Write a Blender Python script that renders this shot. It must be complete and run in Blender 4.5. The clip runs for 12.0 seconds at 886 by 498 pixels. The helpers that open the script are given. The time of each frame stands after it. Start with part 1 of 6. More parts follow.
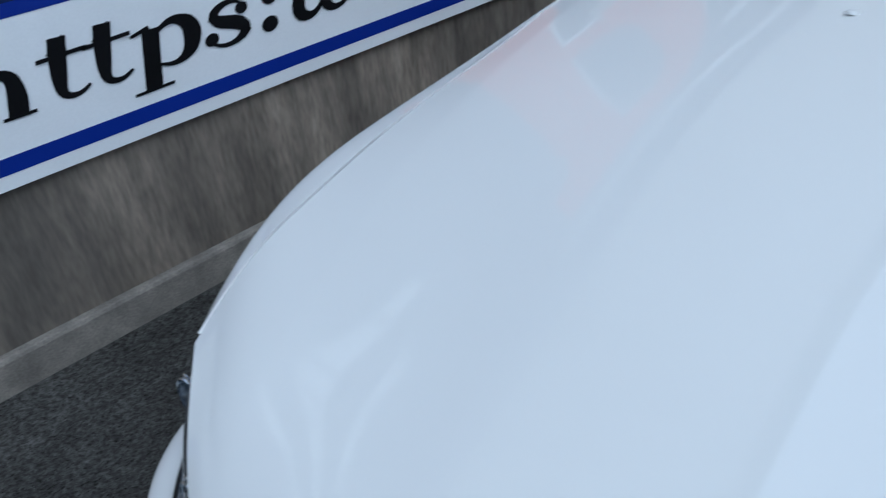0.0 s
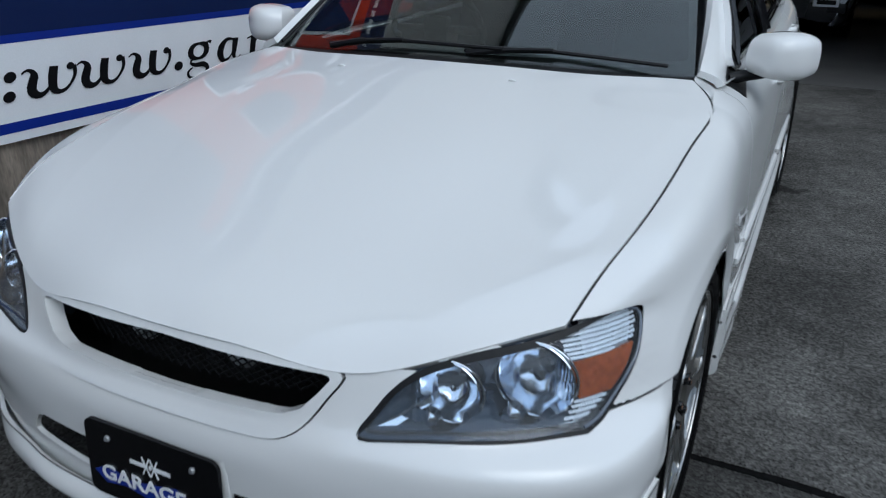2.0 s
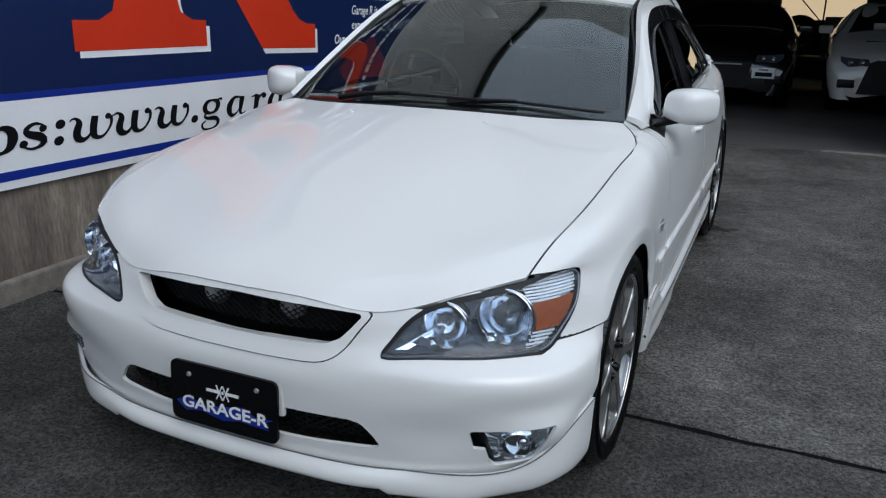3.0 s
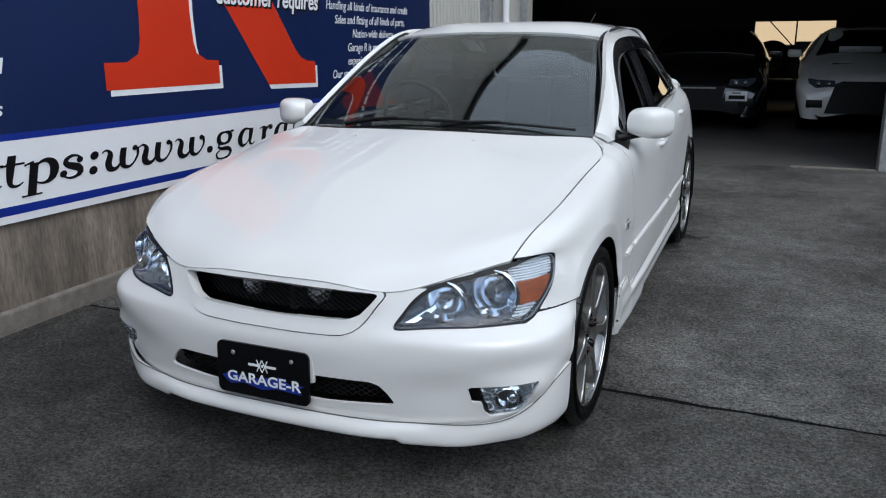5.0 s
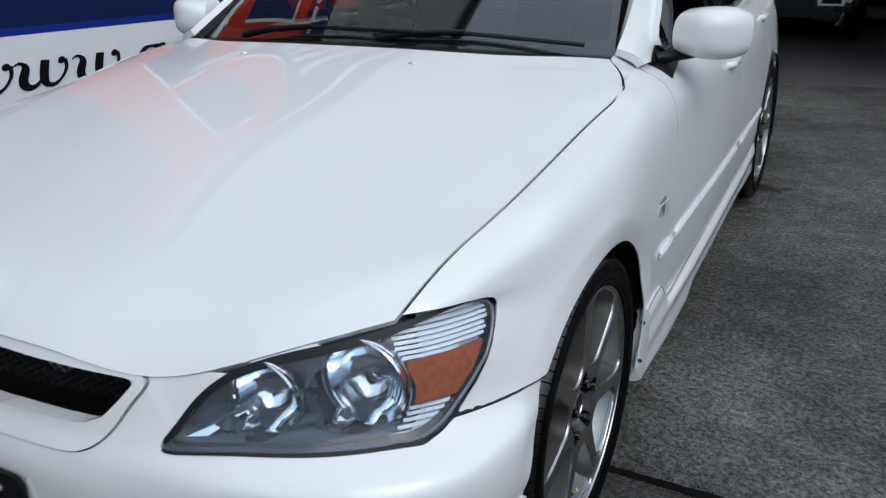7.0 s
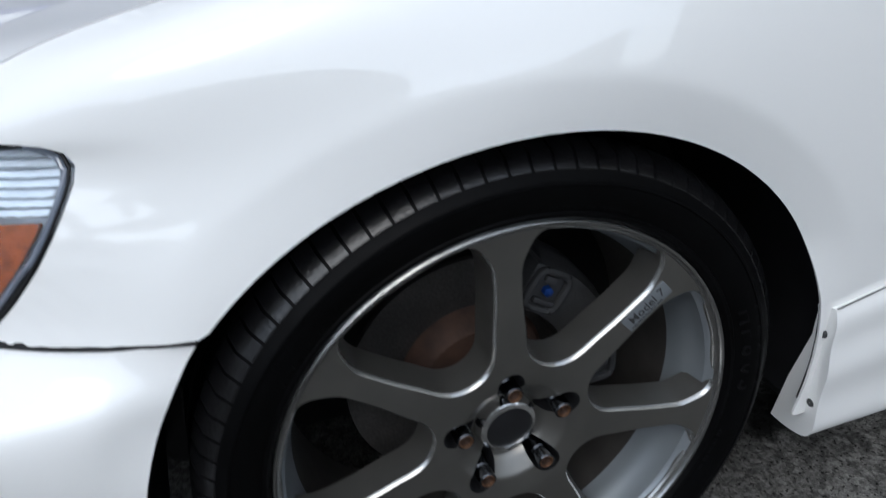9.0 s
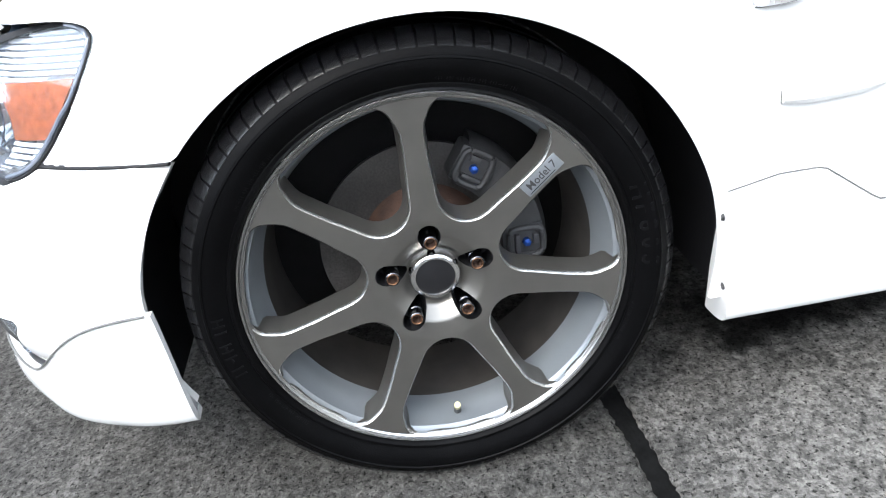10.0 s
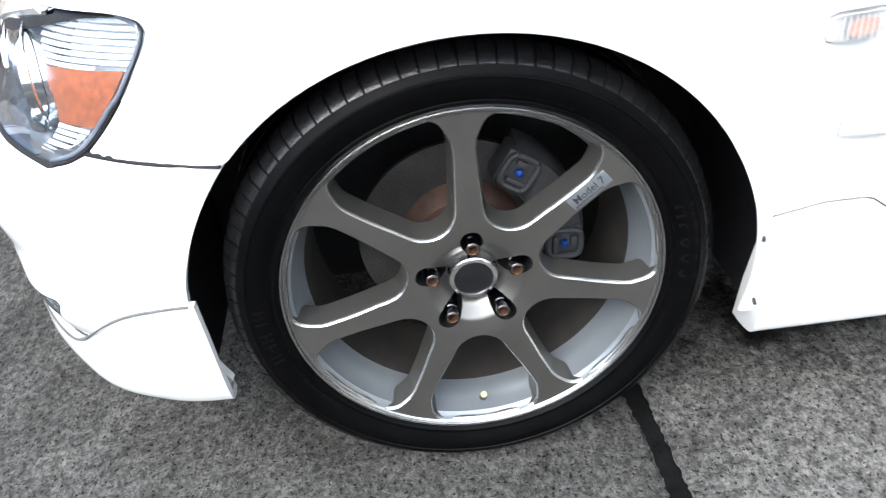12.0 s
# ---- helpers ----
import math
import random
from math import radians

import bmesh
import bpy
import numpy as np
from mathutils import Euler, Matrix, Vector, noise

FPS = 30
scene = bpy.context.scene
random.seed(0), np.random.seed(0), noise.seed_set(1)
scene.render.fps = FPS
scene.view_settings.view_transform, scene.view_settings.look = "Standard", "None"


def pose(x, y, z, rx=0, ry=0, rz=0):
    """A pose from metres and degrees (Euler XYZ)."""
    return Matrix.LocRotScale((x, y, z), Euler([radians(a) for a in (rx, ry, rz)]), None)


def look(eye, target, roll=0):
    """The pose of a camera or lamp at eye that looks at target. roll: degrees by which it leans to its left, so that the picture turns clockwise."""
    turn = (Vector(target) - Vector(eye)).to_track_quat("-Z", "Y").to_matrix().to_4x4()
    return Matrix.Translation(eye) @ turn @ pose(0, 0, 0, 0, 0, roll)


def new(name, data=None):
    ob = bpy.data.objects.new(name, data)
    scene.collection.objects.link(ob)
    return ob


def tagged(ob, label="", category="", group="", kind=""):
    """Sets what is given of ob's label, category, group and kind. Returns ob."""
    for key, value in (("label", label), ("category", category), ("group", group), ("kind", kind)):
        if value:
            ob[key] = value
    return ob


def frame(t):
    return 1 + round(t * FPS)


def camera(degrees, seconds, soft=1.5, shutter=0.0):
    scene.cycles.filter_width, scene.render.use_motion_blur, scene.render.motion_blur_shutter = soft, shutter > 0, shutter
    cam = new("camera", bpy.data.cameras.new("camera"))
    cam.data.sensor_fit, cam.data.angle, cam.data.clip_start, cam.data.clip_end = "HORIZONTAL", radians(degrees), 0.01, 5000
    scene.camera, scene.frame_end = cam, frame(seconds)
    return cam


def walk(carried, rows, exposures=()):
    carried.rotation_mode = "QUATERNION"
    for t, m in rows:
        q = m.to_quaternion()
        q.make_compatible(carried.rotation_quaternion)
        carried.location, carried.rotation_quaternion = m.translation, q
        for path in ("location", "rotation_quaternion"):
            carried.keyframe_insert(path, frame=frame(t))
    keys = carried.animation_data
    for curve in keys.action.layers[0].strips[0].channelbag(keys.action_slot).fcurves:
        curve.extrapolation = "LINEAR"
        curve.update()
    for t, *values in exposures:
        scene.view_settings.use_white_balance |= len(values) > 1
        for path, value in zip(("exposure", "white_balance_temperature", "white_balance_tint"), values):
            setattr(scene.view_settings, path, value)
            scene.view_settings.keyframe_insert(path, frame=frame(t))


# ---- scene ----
# ---------- camera and its walk ----------
cam = camera(58.8, 12.0, soft=1.1, shutter=0.3)
PATH = [
    (0, (0.133, -0.715, 1.274), (-1.176, 0.34, 0.193), -8.6),
    (0.5, (0.338, -0.814, 1.262), (-0.872, 0.478, 0.333), -4.3),
    (1, (0.613, -1.075, 1.309), (-0.539, 0.366, 0.536), 0.2),
    (1.5, (0.84, -1.314, 1.287), (-0.097, 0.282, 0.529), 0.6),
    (2, (1.006, -1.577, 1.29), (0.181, 0.078, 0.526), 0.1),
    (2.5, (1.146, -1.864, 1.306), (0.322, -0.17, 0.634), 0.2),
    (3, (1.21, -2.144, 1.306), (0.433, -0.403, 0.703), 0.9),
    (5, (1.37, -2.546, 1.318), (0.6, -0.777, 0.792), -0.6),
    (5.5, (1.317, -2.357, 1.311), (0.605, -0.57, 0.764), -0.1),
    (6, (1.273, -2.068, 1.27), (0.544, -0.305, 0.669), -2.0),
    (6.5, (1.26, -1.699, 1.236), (0.453, 0.008, 0.578), -1.4),
    (7, (1.219, -1.322, 1.189), (0.333, 0.315, 0.458), -1.2),
    (9, (1.375, -0.24, 0.896), (-0.27, 0.276, -0.118), -5.0),
    (9.5, (1.56, -0.11, 0.829), (-0.146, 0.144, -0.184), -7.03),
    (10, (1.694, -0.05, 0.805), (-0.083, 0.067, -0.104), -9.23),
    (10.5, (1.728, -0.025, 0.812), (-0.05, 0.049, -0.097), -10.13),
    (11, (1.727, -0.02, 0.806), (-0.052, 0.061, -0.107), -10.25),
    (11.5, (1.728, -0.027, 0.817), (-0.042, 0.058, -0.113), -10.01),
    (12, (1.628, -0.085, 0.926), (-0.023, 0.0, -0.2), -6.22),
]
EXPOSURES = [(0, -0.06, 5150, 2), (0.5, -0.20, 5150, 2), (1.5, -0.17, 5350, 3), (2.5, -0.06, 5700, 5), (5.0, 0.27, 5900, 7), (6.0, 0.25, 5880, 7), (6.5, 0.08, 5850, 7), (7.2, 0.12, 5800, 6),
             (8.8, 0.2, 5850, 7), (9.0, 0.45, 5900, 7), (9.25, 0.9, 6100, 8), (9.5, 1.35, 6150, 8), (10.0, 2.2, 6150, 8), (11.6, 2.33, 6150, 8), (12, 2.08, 6150, 8)]
walk(cam, [(t, look(e, g, r)) for t, e, g, r in PATH], EXPOSURES)

# ---------- daylight: pale open sky, hazy sun behind thin cloud ----------
world = bpy.data.worlds.new("daylight")
scene.world = world
world.use_nodes = True
wn = world.node_tree.nodes
sky = wn.new("ShaderNodeTexSky")
sky.sky_type, sky.sun_disc = "NISHITA", False
sky.sun_elevation, sky.sun_rotation = radians(52), radians(120)
sky.air_density, sky.dust_density, sky.ozone_density = 1.0, 3.0, 1.0
haze = wn.new("ShaderNodeMix")
haze.data_type = "RGBA"
haze.inputs["Factor"].default_value, haze.inputs["B"].default_value = 0.55, (9.0, 9.3, 9.7, 1)
world.node_tree.links.new(sky.outputs["Color"], haze.inputs["A"])
world.node_tree.links.new(haze.outputs["Result"], wn["Background"].inputs["Color"])
wn["Background"].inputs["Strength"].default_value = 0.15
sun = new("sun", bpy.data.lights.new("sun", "SUN"))
sun.data.energy, sun.data.angle, sun.data.color = 0.5, radians(35), (1.0, 0.96, 0.9)
sun.matrix_world = look((6, -6, 9), (0, 0, 0))


# ---------- materials ----------
def material(name, base, rough=0.5, metal=0.0, coat=0.0, vary=0.0, scale=8.0, fine=0.0, fine_scale=200.0,
             bump=0.0, bump_scale=300.0, stretch=(1, 1, 1), tint=None, rough_vary=0.0, clear=0.0, ior=1.5):
    """Principled surface with variation at two scales and a fine relief, in world metres."""
    m = bpy.data.materials.new(name)
    m.use_nodes = True
    nt = m.node_tree
    n, l = nt.nodes, nt.links
    b = n["Principled BSDF"]
    b.inputs["Base Color"].default_value = (*base, 1)
    b.inputs["Roughness"].default_value = rough
    b.inputs["Metallic"].default_value = metal
    b.inputs["IOR"].default_value = ior
    b.inputs["Coat Weight"].default_value = coat
    b.inputs["Coat Roughness"].default_value = 0.03
    b.inputs["Transmission Weight"].default_value = clear
    geo = n.new("ShaderNodeNewGeometry")
    mapping = n.new("ShaderNodeMapping")
    mapping.inputs["Scale"].default_value = stretch
    l.new(geo.outputs["Position"], mapping.inputs["Vector"])

    def grain(size, detail=5.0):
        t = n.new("ShaderNodeTexNoise")
        t.inputs["Scale"].default_value, t.inputs["Detail"].default_value = size, detail
        l.new(mapping.outputs["Vector"], t.inputs["Vector"])
        return t.outputs["Fac"]

    def spread(value, low, high):
        r = n.new("ShaderNodeMapRange")
        r.inputs["From Min"].default_value, r.inputs["From Max"].default_value = 0.3, 0.7
        r.inputs["To Min"].default_value, r.inputs["To Max"].default_value = low, high
        l.new(value, r.inputs["Value"])
        return r.outputs["Result"]

    if vary or fine:
        fac = spread(grain(scale), 1 - vary, 1 + vary)
        if fine:
            mul = n.new("ShaderNodeMath")
            mul.operation = "MULTIPLY"
            l.new(fac, mul.inputs[0])
            l.new(spread(grain(fine_scale, 2.0), 1 - fine, 1 + fine), mul.inputs[1])
            fac = mul.outputs[0]
        mix = n.new("ShaderNodeVectorMath")
        mix.operation = "SCALE"
        mix.inputs[0].default_value = base
        l.new(fac, mix.inputs["Scale"])
        out = mix.outputs["Vector"]
        if tint:
            shade = n.new("ShaderNodeMix")
            shade.data_type = "RGBA"
            shade.inputs["B"].default_value = (*tint, 1)
            l.new(out, shade.inputs["A"])
            l.new(spread(grain(scale * 0.37, 6.0), 0, 0.8), shade.inputs["Factor"])
            out = shade.outputs["Result"]
        l.new(out, b.inputs["Base Color"])
    if rough_vary:
        l.new(spread(grain(scale * 1.7), max(0.02, rough - rough_vary), rough + rough_vary), b.inputs["Roughness"])
    if bump:
        bp = n.new("ShaderNodeBump")
        bp.inputs["Strength"].default_value, bp.inputs["Distance"].default_value = bump, 0.002
        l.new(grain(bump_scale, 3.0), bp.inputs["Height"])
        l.new(bp.outputs["Normal"], b.inputs["Normal"])
    return m


PAINT = material("pearl_white_paint", (0.77, 0.77, 0.755), 0.30, coat=1.0)
PAINT.node_tree.nodes["Principled BSDF"].inputs["Coat IOR"].default_value = 1.7
PAINT.node_tree.nodes["Principled BSDF"].inputs["Specular IOR Level"].default_value = 0.0
PAINT.node_tree.nodes["Principled BSDF"].inputs["Coat Roughness"].default_value = 0.012
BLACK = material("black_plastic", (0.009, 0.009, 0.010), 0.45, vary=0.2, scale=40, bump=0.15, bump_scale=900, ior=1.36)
# grey stands in for the shade in panel gaps; also colours the marker seal
SEAM_GREY = material("grey_gap_shade_and_seal", (0.13, 0.13, 0.125), 0.7, vary=0.2, scale=60)
RUBBER = material("tyre_rubber", (0.0016, 0.0016, 0.0018), 0.46, vary=0.35, scale=14, fine=0.2, fine_scale=160, bump=0.2, bump_scale=500, rough_vary=0.10, ior=1.16)
GUNMETAL = material("gunmetal_wheel_paint", (0.195, 0.188, 0.173), 0.34, metal=0.85, vary=0.06, scale=25, rough_vary=0.06)
BARREL = material("silver_wheel_barrel", (0.22, 0.238, 0.255), 0.32, metal=0.5, vary=0.05, scale=18)
DUSTED = material("brake_dusted_barrel", (0.042, 0.038, 0.034), 0.6, metal=0.2, vary=0.3, scale=20)
TREAD = material("worn_glossy_tread", (0.006, 0.006, 0.0065), 0.24, vary=0.3, scale=40, bump=0.25, bump_scale=300, ior=1.5)
PLAIN_WALL = material("plain_grey_render", (0.20, 0.19, 0.175), 0.85, vary=0.15, scale=1.2, fine=0.08, fine_scale=60)
# paler than the gunmetal, so the bevel's highlight is in its colour
EDGE = material("highlit_wheel_bevel", (0.40, 0.40, 0.39), 0.22, metal=0.9, vary=0.06, scale=25)
SIDEWALL_MARK = material("moulded_tyre_mark", (0.0030, 0.0030, 0.0034), 0.5, vary=0.2, scale=60, ior=1.22)
LIP_METAL = material("machined_rim_lip", (0.46, 0.46, 0.455), 0.26, metal=1.0, vary=0.06, scale=40)
NUT_STEEL = material("dark_chrome_nut", (0.10, 0.105, 0.115), 0.22, metal=1.0, vary=0.1, scale=90)
VALVE_CAP = material("yellowed_valve_cap", (0.42, 0.40, 0.20), 0.5, vary=0.1, scale=200)
POLISHED = material("machined_aluminium", (0.82, 0.82, 0.82), 0.16, metal=1.0, vary=0.05, scale=60)
REFLECTOR = material("aluminised_reflector", (0.74, 0.79, 0.86), 0.11, metal=1.0)
CHROME = material("reflector_chrome", (0.86, 0.88, 0.90), 0.08, metal=1.0)
SMOKE = material("lamp_bezel_grey", (0.046, 0.062, 0.088), 0.45, ior=1.25, vary=0.1, scale=20)
LAMP_EDGE = material("grey_blue_lens_rim", (0.15, 0.17, 0.21), 0.18, coat=0.6, vary=0.1, scale=60)
REPEATER = material("clear_repeater_plastic", (0.52, 0.52, 0.52), 0.15, coat=0.5, vary=0.1, scale=90)
AMBER_PALE = material("amber_bulb_behind_plastic", (0.50, 0.30, 0.24), 0.3, vary=0.2, scale=200)
AMBER = material("amber_lens", (0.33, 0.075, 0.016), 0.2, coat=1.0, vary=0.25, scale=90, fine=0.2, fine_scale=400)
RIBBED = material("ribbed_clear_plastic", (0.70, 0.74, 0.78), 0.15, metal=0.15, vary=0.1, scale=70)
DISC = material("brake_disc_iron", (0.075, 0.070, 0.066), 0.5, metal=0.7, vary=0.25, scale=18, fine=0.2, fine_scale=300)
RUST = material("rusty_hub", (0.055, 0.028, 0.018), 0.75, vary=0.4, scale=40, bump=0.4)
CALIPER = material("cast_caliper_grey", (0.042, 0.042, 0.043), 0.6, metal=0.3, vary=0.25, scale=30, bump=0.3)
COPPER = material("copper_lug_core", (0.19, 0.10, 0.055), 0.4, metal=0.8, vary=0.2, scale=200)
NAVY = material("navy_print", (0.007, 0.017, 0.075), 0.38, ior=1.3, vary=0.06, scale=2, fine=0.03)
BLUE = material("blue_print", (0.010, 0.028, 0.25), 0.38, ior=1.3, vary=0.05, scale=2)
RED = material("red_print", (0.60, 0.036, 0.010), 0.38, ior=1.3, vary=0.05, scale=2)
PRINT_WHITE = material("white_print", (0.86, 0.87, 0.88), 0.35, coat=0.2, vary=0.04, scale=2.5, fine=0.02)
PLATE_BLACK = material("black_plate_acrylic", (0.004, 0.004, 0.005), 0.25, vary=0.1, scale=30, ior=1.3)
INK = material("black_print", (0.006, 0.006, 0.007), 0.40, ior=1.25, vary=0.1, scale=5)
CONCRETE_WALL = material("stained_concrete_wall", (0.315, 0.262, 0.205), 0.88, vary=0.55, scale=7, fine=0.28, fine_scale=90,
                         bump=0.6, bump_scale=150, stretch=(1, 1, 0.20), tint=(0.045, 0.042, 0.040))
def aggregate(name, stone, paste, rough=0.8, spots=()):
    """Worn concrete: pale stone chips, dark pits between them, broad stains and a coarse relief."""
    m = bpy.data.materials.new(name)
    m.use_nodes = True
    n, l = m.node_tree.nodes, m.node_tree.links
    b = n["Principled BSDF"]
    b.inputs["Specular IOR Level"].default_value = 0.06
    geo = n.new("ShaderNodeNewGeometry")

    def noise_at(size, detail, rough_fac=0.55):
        t = n.new("ShaderNodeTexNoise")
        t.inputs["Scale"].default_value, t.inputs["Detail"].default_value, t.inputs["Roughness"].default_value = size, detail, rough_fac
        l.new(geo.outputs["Position"], t.inputs["Vector"])
        return t.outputs["Fac"]

    def ramp(value, lo, hi, out_lo=0.0, out_hi=1.0):
        r = n.new("ShaderNodeMapRange")
        r.inputs["From Min"].default_value, r.inputs["From Max"].default_value = lo, hi
        r.inputs["To Min"].default_value, r.inputs["To Max"].default_value = out_lo, out_hi
        l.new(value, r.inputs["Value"])
        return r.outputs["Result"]

    chips = ramp(noise_at(62, 5.0, 0.72), 0.40, 0.60)
    pits = ramp(noise_at(135, 2.5, 0.55), 0.355, 0.405, 0.22, 1.0)
    cells = n.new("ShaderNodeTexVoronoi")
    cells.inputs["Scale"].default_value = 240.0
    l.new(geo.outputs["Position"], cells.inputs["Vector"])
    split = n.new("ShaderNodeSeparateColor")
    l.new(cells.outputs["Color"], split.inputs["Color"])
    grit = ramp(split.outputs["Red"], 0.0, 1.0, 0.68, 1.32)
    broad = ramp(noise_at(1.1, 6.0, 0.65), 0.35, 0.65, 0.55, 1.25)
    patch = ramp(noise_at(11, 5.0, 0.65), 0.35, 0.65, 0.78, 1.18)
    both = n.new("ShaderNodeMath")
    both.operation = "MULTIPLY"
    l.new(broad, both.inputs[0])
    l.new(patch, both.inputs[1])
    blotch = both.outputs[0]
    # stains and other ragged-rimmed spots, darker or paler, at (x, y, radius)
    ragged = n.new("ShaderNodeTexNoise")
    ragged.inputs["Scale"].default_value, ragged.inputs["Detail"].default_value = 9.0, 5.0
    l.new(geo.outputs["Position"], ragged.inputs["Vector"])
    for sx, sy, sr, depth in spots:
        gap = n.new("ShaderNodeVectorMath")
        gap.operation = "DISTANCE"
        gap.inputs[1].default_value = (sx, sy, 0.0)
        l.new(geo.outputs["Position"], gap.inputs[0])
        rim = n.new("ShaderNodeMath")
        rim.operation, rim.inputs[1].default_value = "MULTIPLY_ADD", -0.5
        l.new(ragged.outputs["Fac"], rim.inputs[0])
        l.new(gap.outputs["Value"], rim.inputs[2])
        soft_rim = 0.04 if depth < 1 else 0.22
        spot_tone = ramp(rim.outputs[0], sr - 0.25 - soft_rim, sr - 0.25 + soft_rim, depth, 1.0)
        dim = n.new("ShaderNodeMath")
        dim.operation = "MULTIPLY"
        l.new(blotch, dim.inputs[0])
        l.new(spot_tone, dim.inputs[1])
        blotch = dim.outputs[0]
    mix = n.new("ShaderNodeMix")
    mix.data_type = "RGBA"
    mix.inputs["A"].default_value, mix.inputs["B"].default_value = (*paste, 1), (*stone, 1)
    l.new(chips, mix.inputs["Factor"])
    mul = n.new("ShaderNodeMath")
    mul.operation = "MULTIPLY"
    sunk = n.new("ShaderNodeMath")
    sunk.operation = "MULTIPLY"
    l.new(grit, sunk.inputs[0])
    l.new(pits, sunk.inputs[1])
    l.new(sunk.outputs[0], mul.inputs[0])
    l.new(blotch, mul.inputs[1])
    scale = n.new("ShaderNodeVectorMath")
    scale.operation = "SCALE"
    l.new(mix.outputs["Result"], scale.inputs[0])
    l.new(mul.outputs[0], scale.inputs["Scale"])
    l.new(scale.outputs["Vector"], b.inputs["Base Color"])
    b.inputs["Roughness"].default_value = rough
    bump = n.new("ShaderNodeBump")
    bump.inputs["Strength"].default_value, bump.inputs["Distance"].default_value = 0.55, 0.003
    l.new(chips, bump.inputs["Height"])
    l.new(bump.outputs["Normal"], b.inputs["Normal"])
    return m


# three dark spots under the left sill, three stains, two paler spots
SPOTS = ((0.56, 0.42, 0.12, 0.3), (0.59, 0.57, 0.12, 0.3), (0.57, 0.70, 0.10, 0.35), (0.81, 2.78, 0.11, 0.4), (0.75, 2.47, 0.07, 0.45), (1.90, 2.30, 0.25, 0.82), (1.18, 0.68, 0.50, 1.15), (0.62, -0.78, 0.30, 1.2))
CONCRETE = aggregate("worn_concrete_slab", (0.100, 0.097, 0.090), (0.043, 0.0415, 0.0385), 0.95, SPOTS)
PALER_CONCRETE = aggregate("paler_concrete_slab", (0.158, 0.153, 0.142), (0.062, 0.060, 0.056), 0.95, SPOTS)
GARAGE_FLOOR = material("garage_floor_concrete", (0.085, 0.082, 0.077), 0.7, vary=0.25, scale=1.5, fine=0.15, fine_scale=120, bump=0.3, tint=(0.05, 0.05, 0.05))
FOOTING = material("damp_concrete_footing", (0.20, 0.18, 0.155), 0.85, vary=0.3, scale=12, fine=0.2, fine_scale=160, bump=0.5, bump_scale=180)
BITUMEN = material("joint_bitumen", (0.0055, 0.0055, 0.0055), 0.9, ior=1.15, vary=0.4, scale=60, bump=0.8, bump_scale=90)
SIDING = material("cream_steel_siding", (0.47, 0.455, 0.42), 0.45, vary=0.08, scale=1.5, fine=0.05, stretch=(1, 1, 0.3))
STEEL = material("galvanised_steel", (0.38, 0.39, 0.40), 0.5, metal=0.5, vary=0.2, scale=14, rough_vary=0.1)
DARK_STEEL = material("dark_painted_steel", (0.035, 0.035, 0.037), 0.55, vary=0.2, scale=6)
# near-black base colour makes the garage interior dark
DARK_WALL = material("dark_garage_wall", (0.022, 0.021, 0.02), 0.85, vary=0.25, scale=2, bump=0.2)
BLACK_PAINT = material("black_car_paint", (0.008, 0.008, 0.010), 0.2, coat=1.0, vary=0.1, scale=3)
SEAT = material("grey_seat_cloth", (0.06, 0.06, 0.065), 0.9, vary=0.2, scale=30, bump=0.3)
DASH = material("dashboard_vinyl", (0.05, 0.052, 0.055), 0.6, vary=0.15, scale=20, bump=0.2)
BOLT_BLUE = material("anodised_blue_cap", (0.015, 0.06, 0.28), 0.3, metal=0.6)


def glass(name, tint, rough=0.0, ior=1.45):
    m = bpy.data.materials.new(name)
    m.use_nodes = True
    b = m.node_tree.nodes["Principled BSDF"]
    b.inputs["Base Color"].default_value = (*tint, 1)
    b.inputs["Roughness"].default_value = rough
    b.inputs["Transmission Weight"].default_value = 1.0
    b.inputs["IOR"].default_value = ior
    return m


WINDSCREEN_GLASS = glass("green_tinted_glass", (0.60, 0.68, 0.66), ior=1.55)
SIDE_GLASS = glass("smoked_side_glass", (0.07, 0.075, 0.078))
LENS_GLASS = glass("clear_lamp_lens", (0.90, 0.94, 0.98), ior=1.28)
LENS_GLASS.node_tree.nodes["Principled BSDF"].inputs["Transmission Weight"].default_value = 0.985

# ---------- mesh tools: a shape is (points, faces) ----------
def part(name, shape, mat, parent=None, label="", angle=35, flat=False):
    """Links a shape as one mesh object, under a thing or a part."""
    me = bpy.data.meshes.new(name)
    me.from_pydata([tuple(map(float, p)) for p in shape[0]], [], [tuple(f) for f in shape[1]])
    me.materials.append(mat)
    if not flat:
        me.polygons.foreach_set("use_smooth", [True] * len(me.polygons))
        me.set_sharp_from_angle(angle=radians(angle))
    me.update()
    ob = new(name, me)
    ob.parent = parent
    return tagged(ob, label)


def thing(name, label, category, group="", at=(0, 0, 0)):
    ob = new(name)
    ob.location = at
    ob.empty_display_size = 0.1
    return tagged(ob, label, category, group)


def join(*shapes):
    pts, faces = [], []
    for p, f in shapes:
        k = len(pts)
        pts.extend(p)
        faces.extend([tuple(i + k for i in q) for q in f])
    return pts, faces


def moved(shape, m):
    return [tuple(m @ Vector(p)) for p in shape[0]], shape[1]


def mirrored(shape):
    return [(-p[0], p[1], p[2]) for p in shape[0]], [tuple(reversed(f)) for f in shape[1]]


def from_bm(bm):
    bm.verts.index_update()
    out = [tuple(v.co) for v in bm.verts], [tuple(v.index for v in f.verts) for f in bm.faces]
    bm.free()
    return out


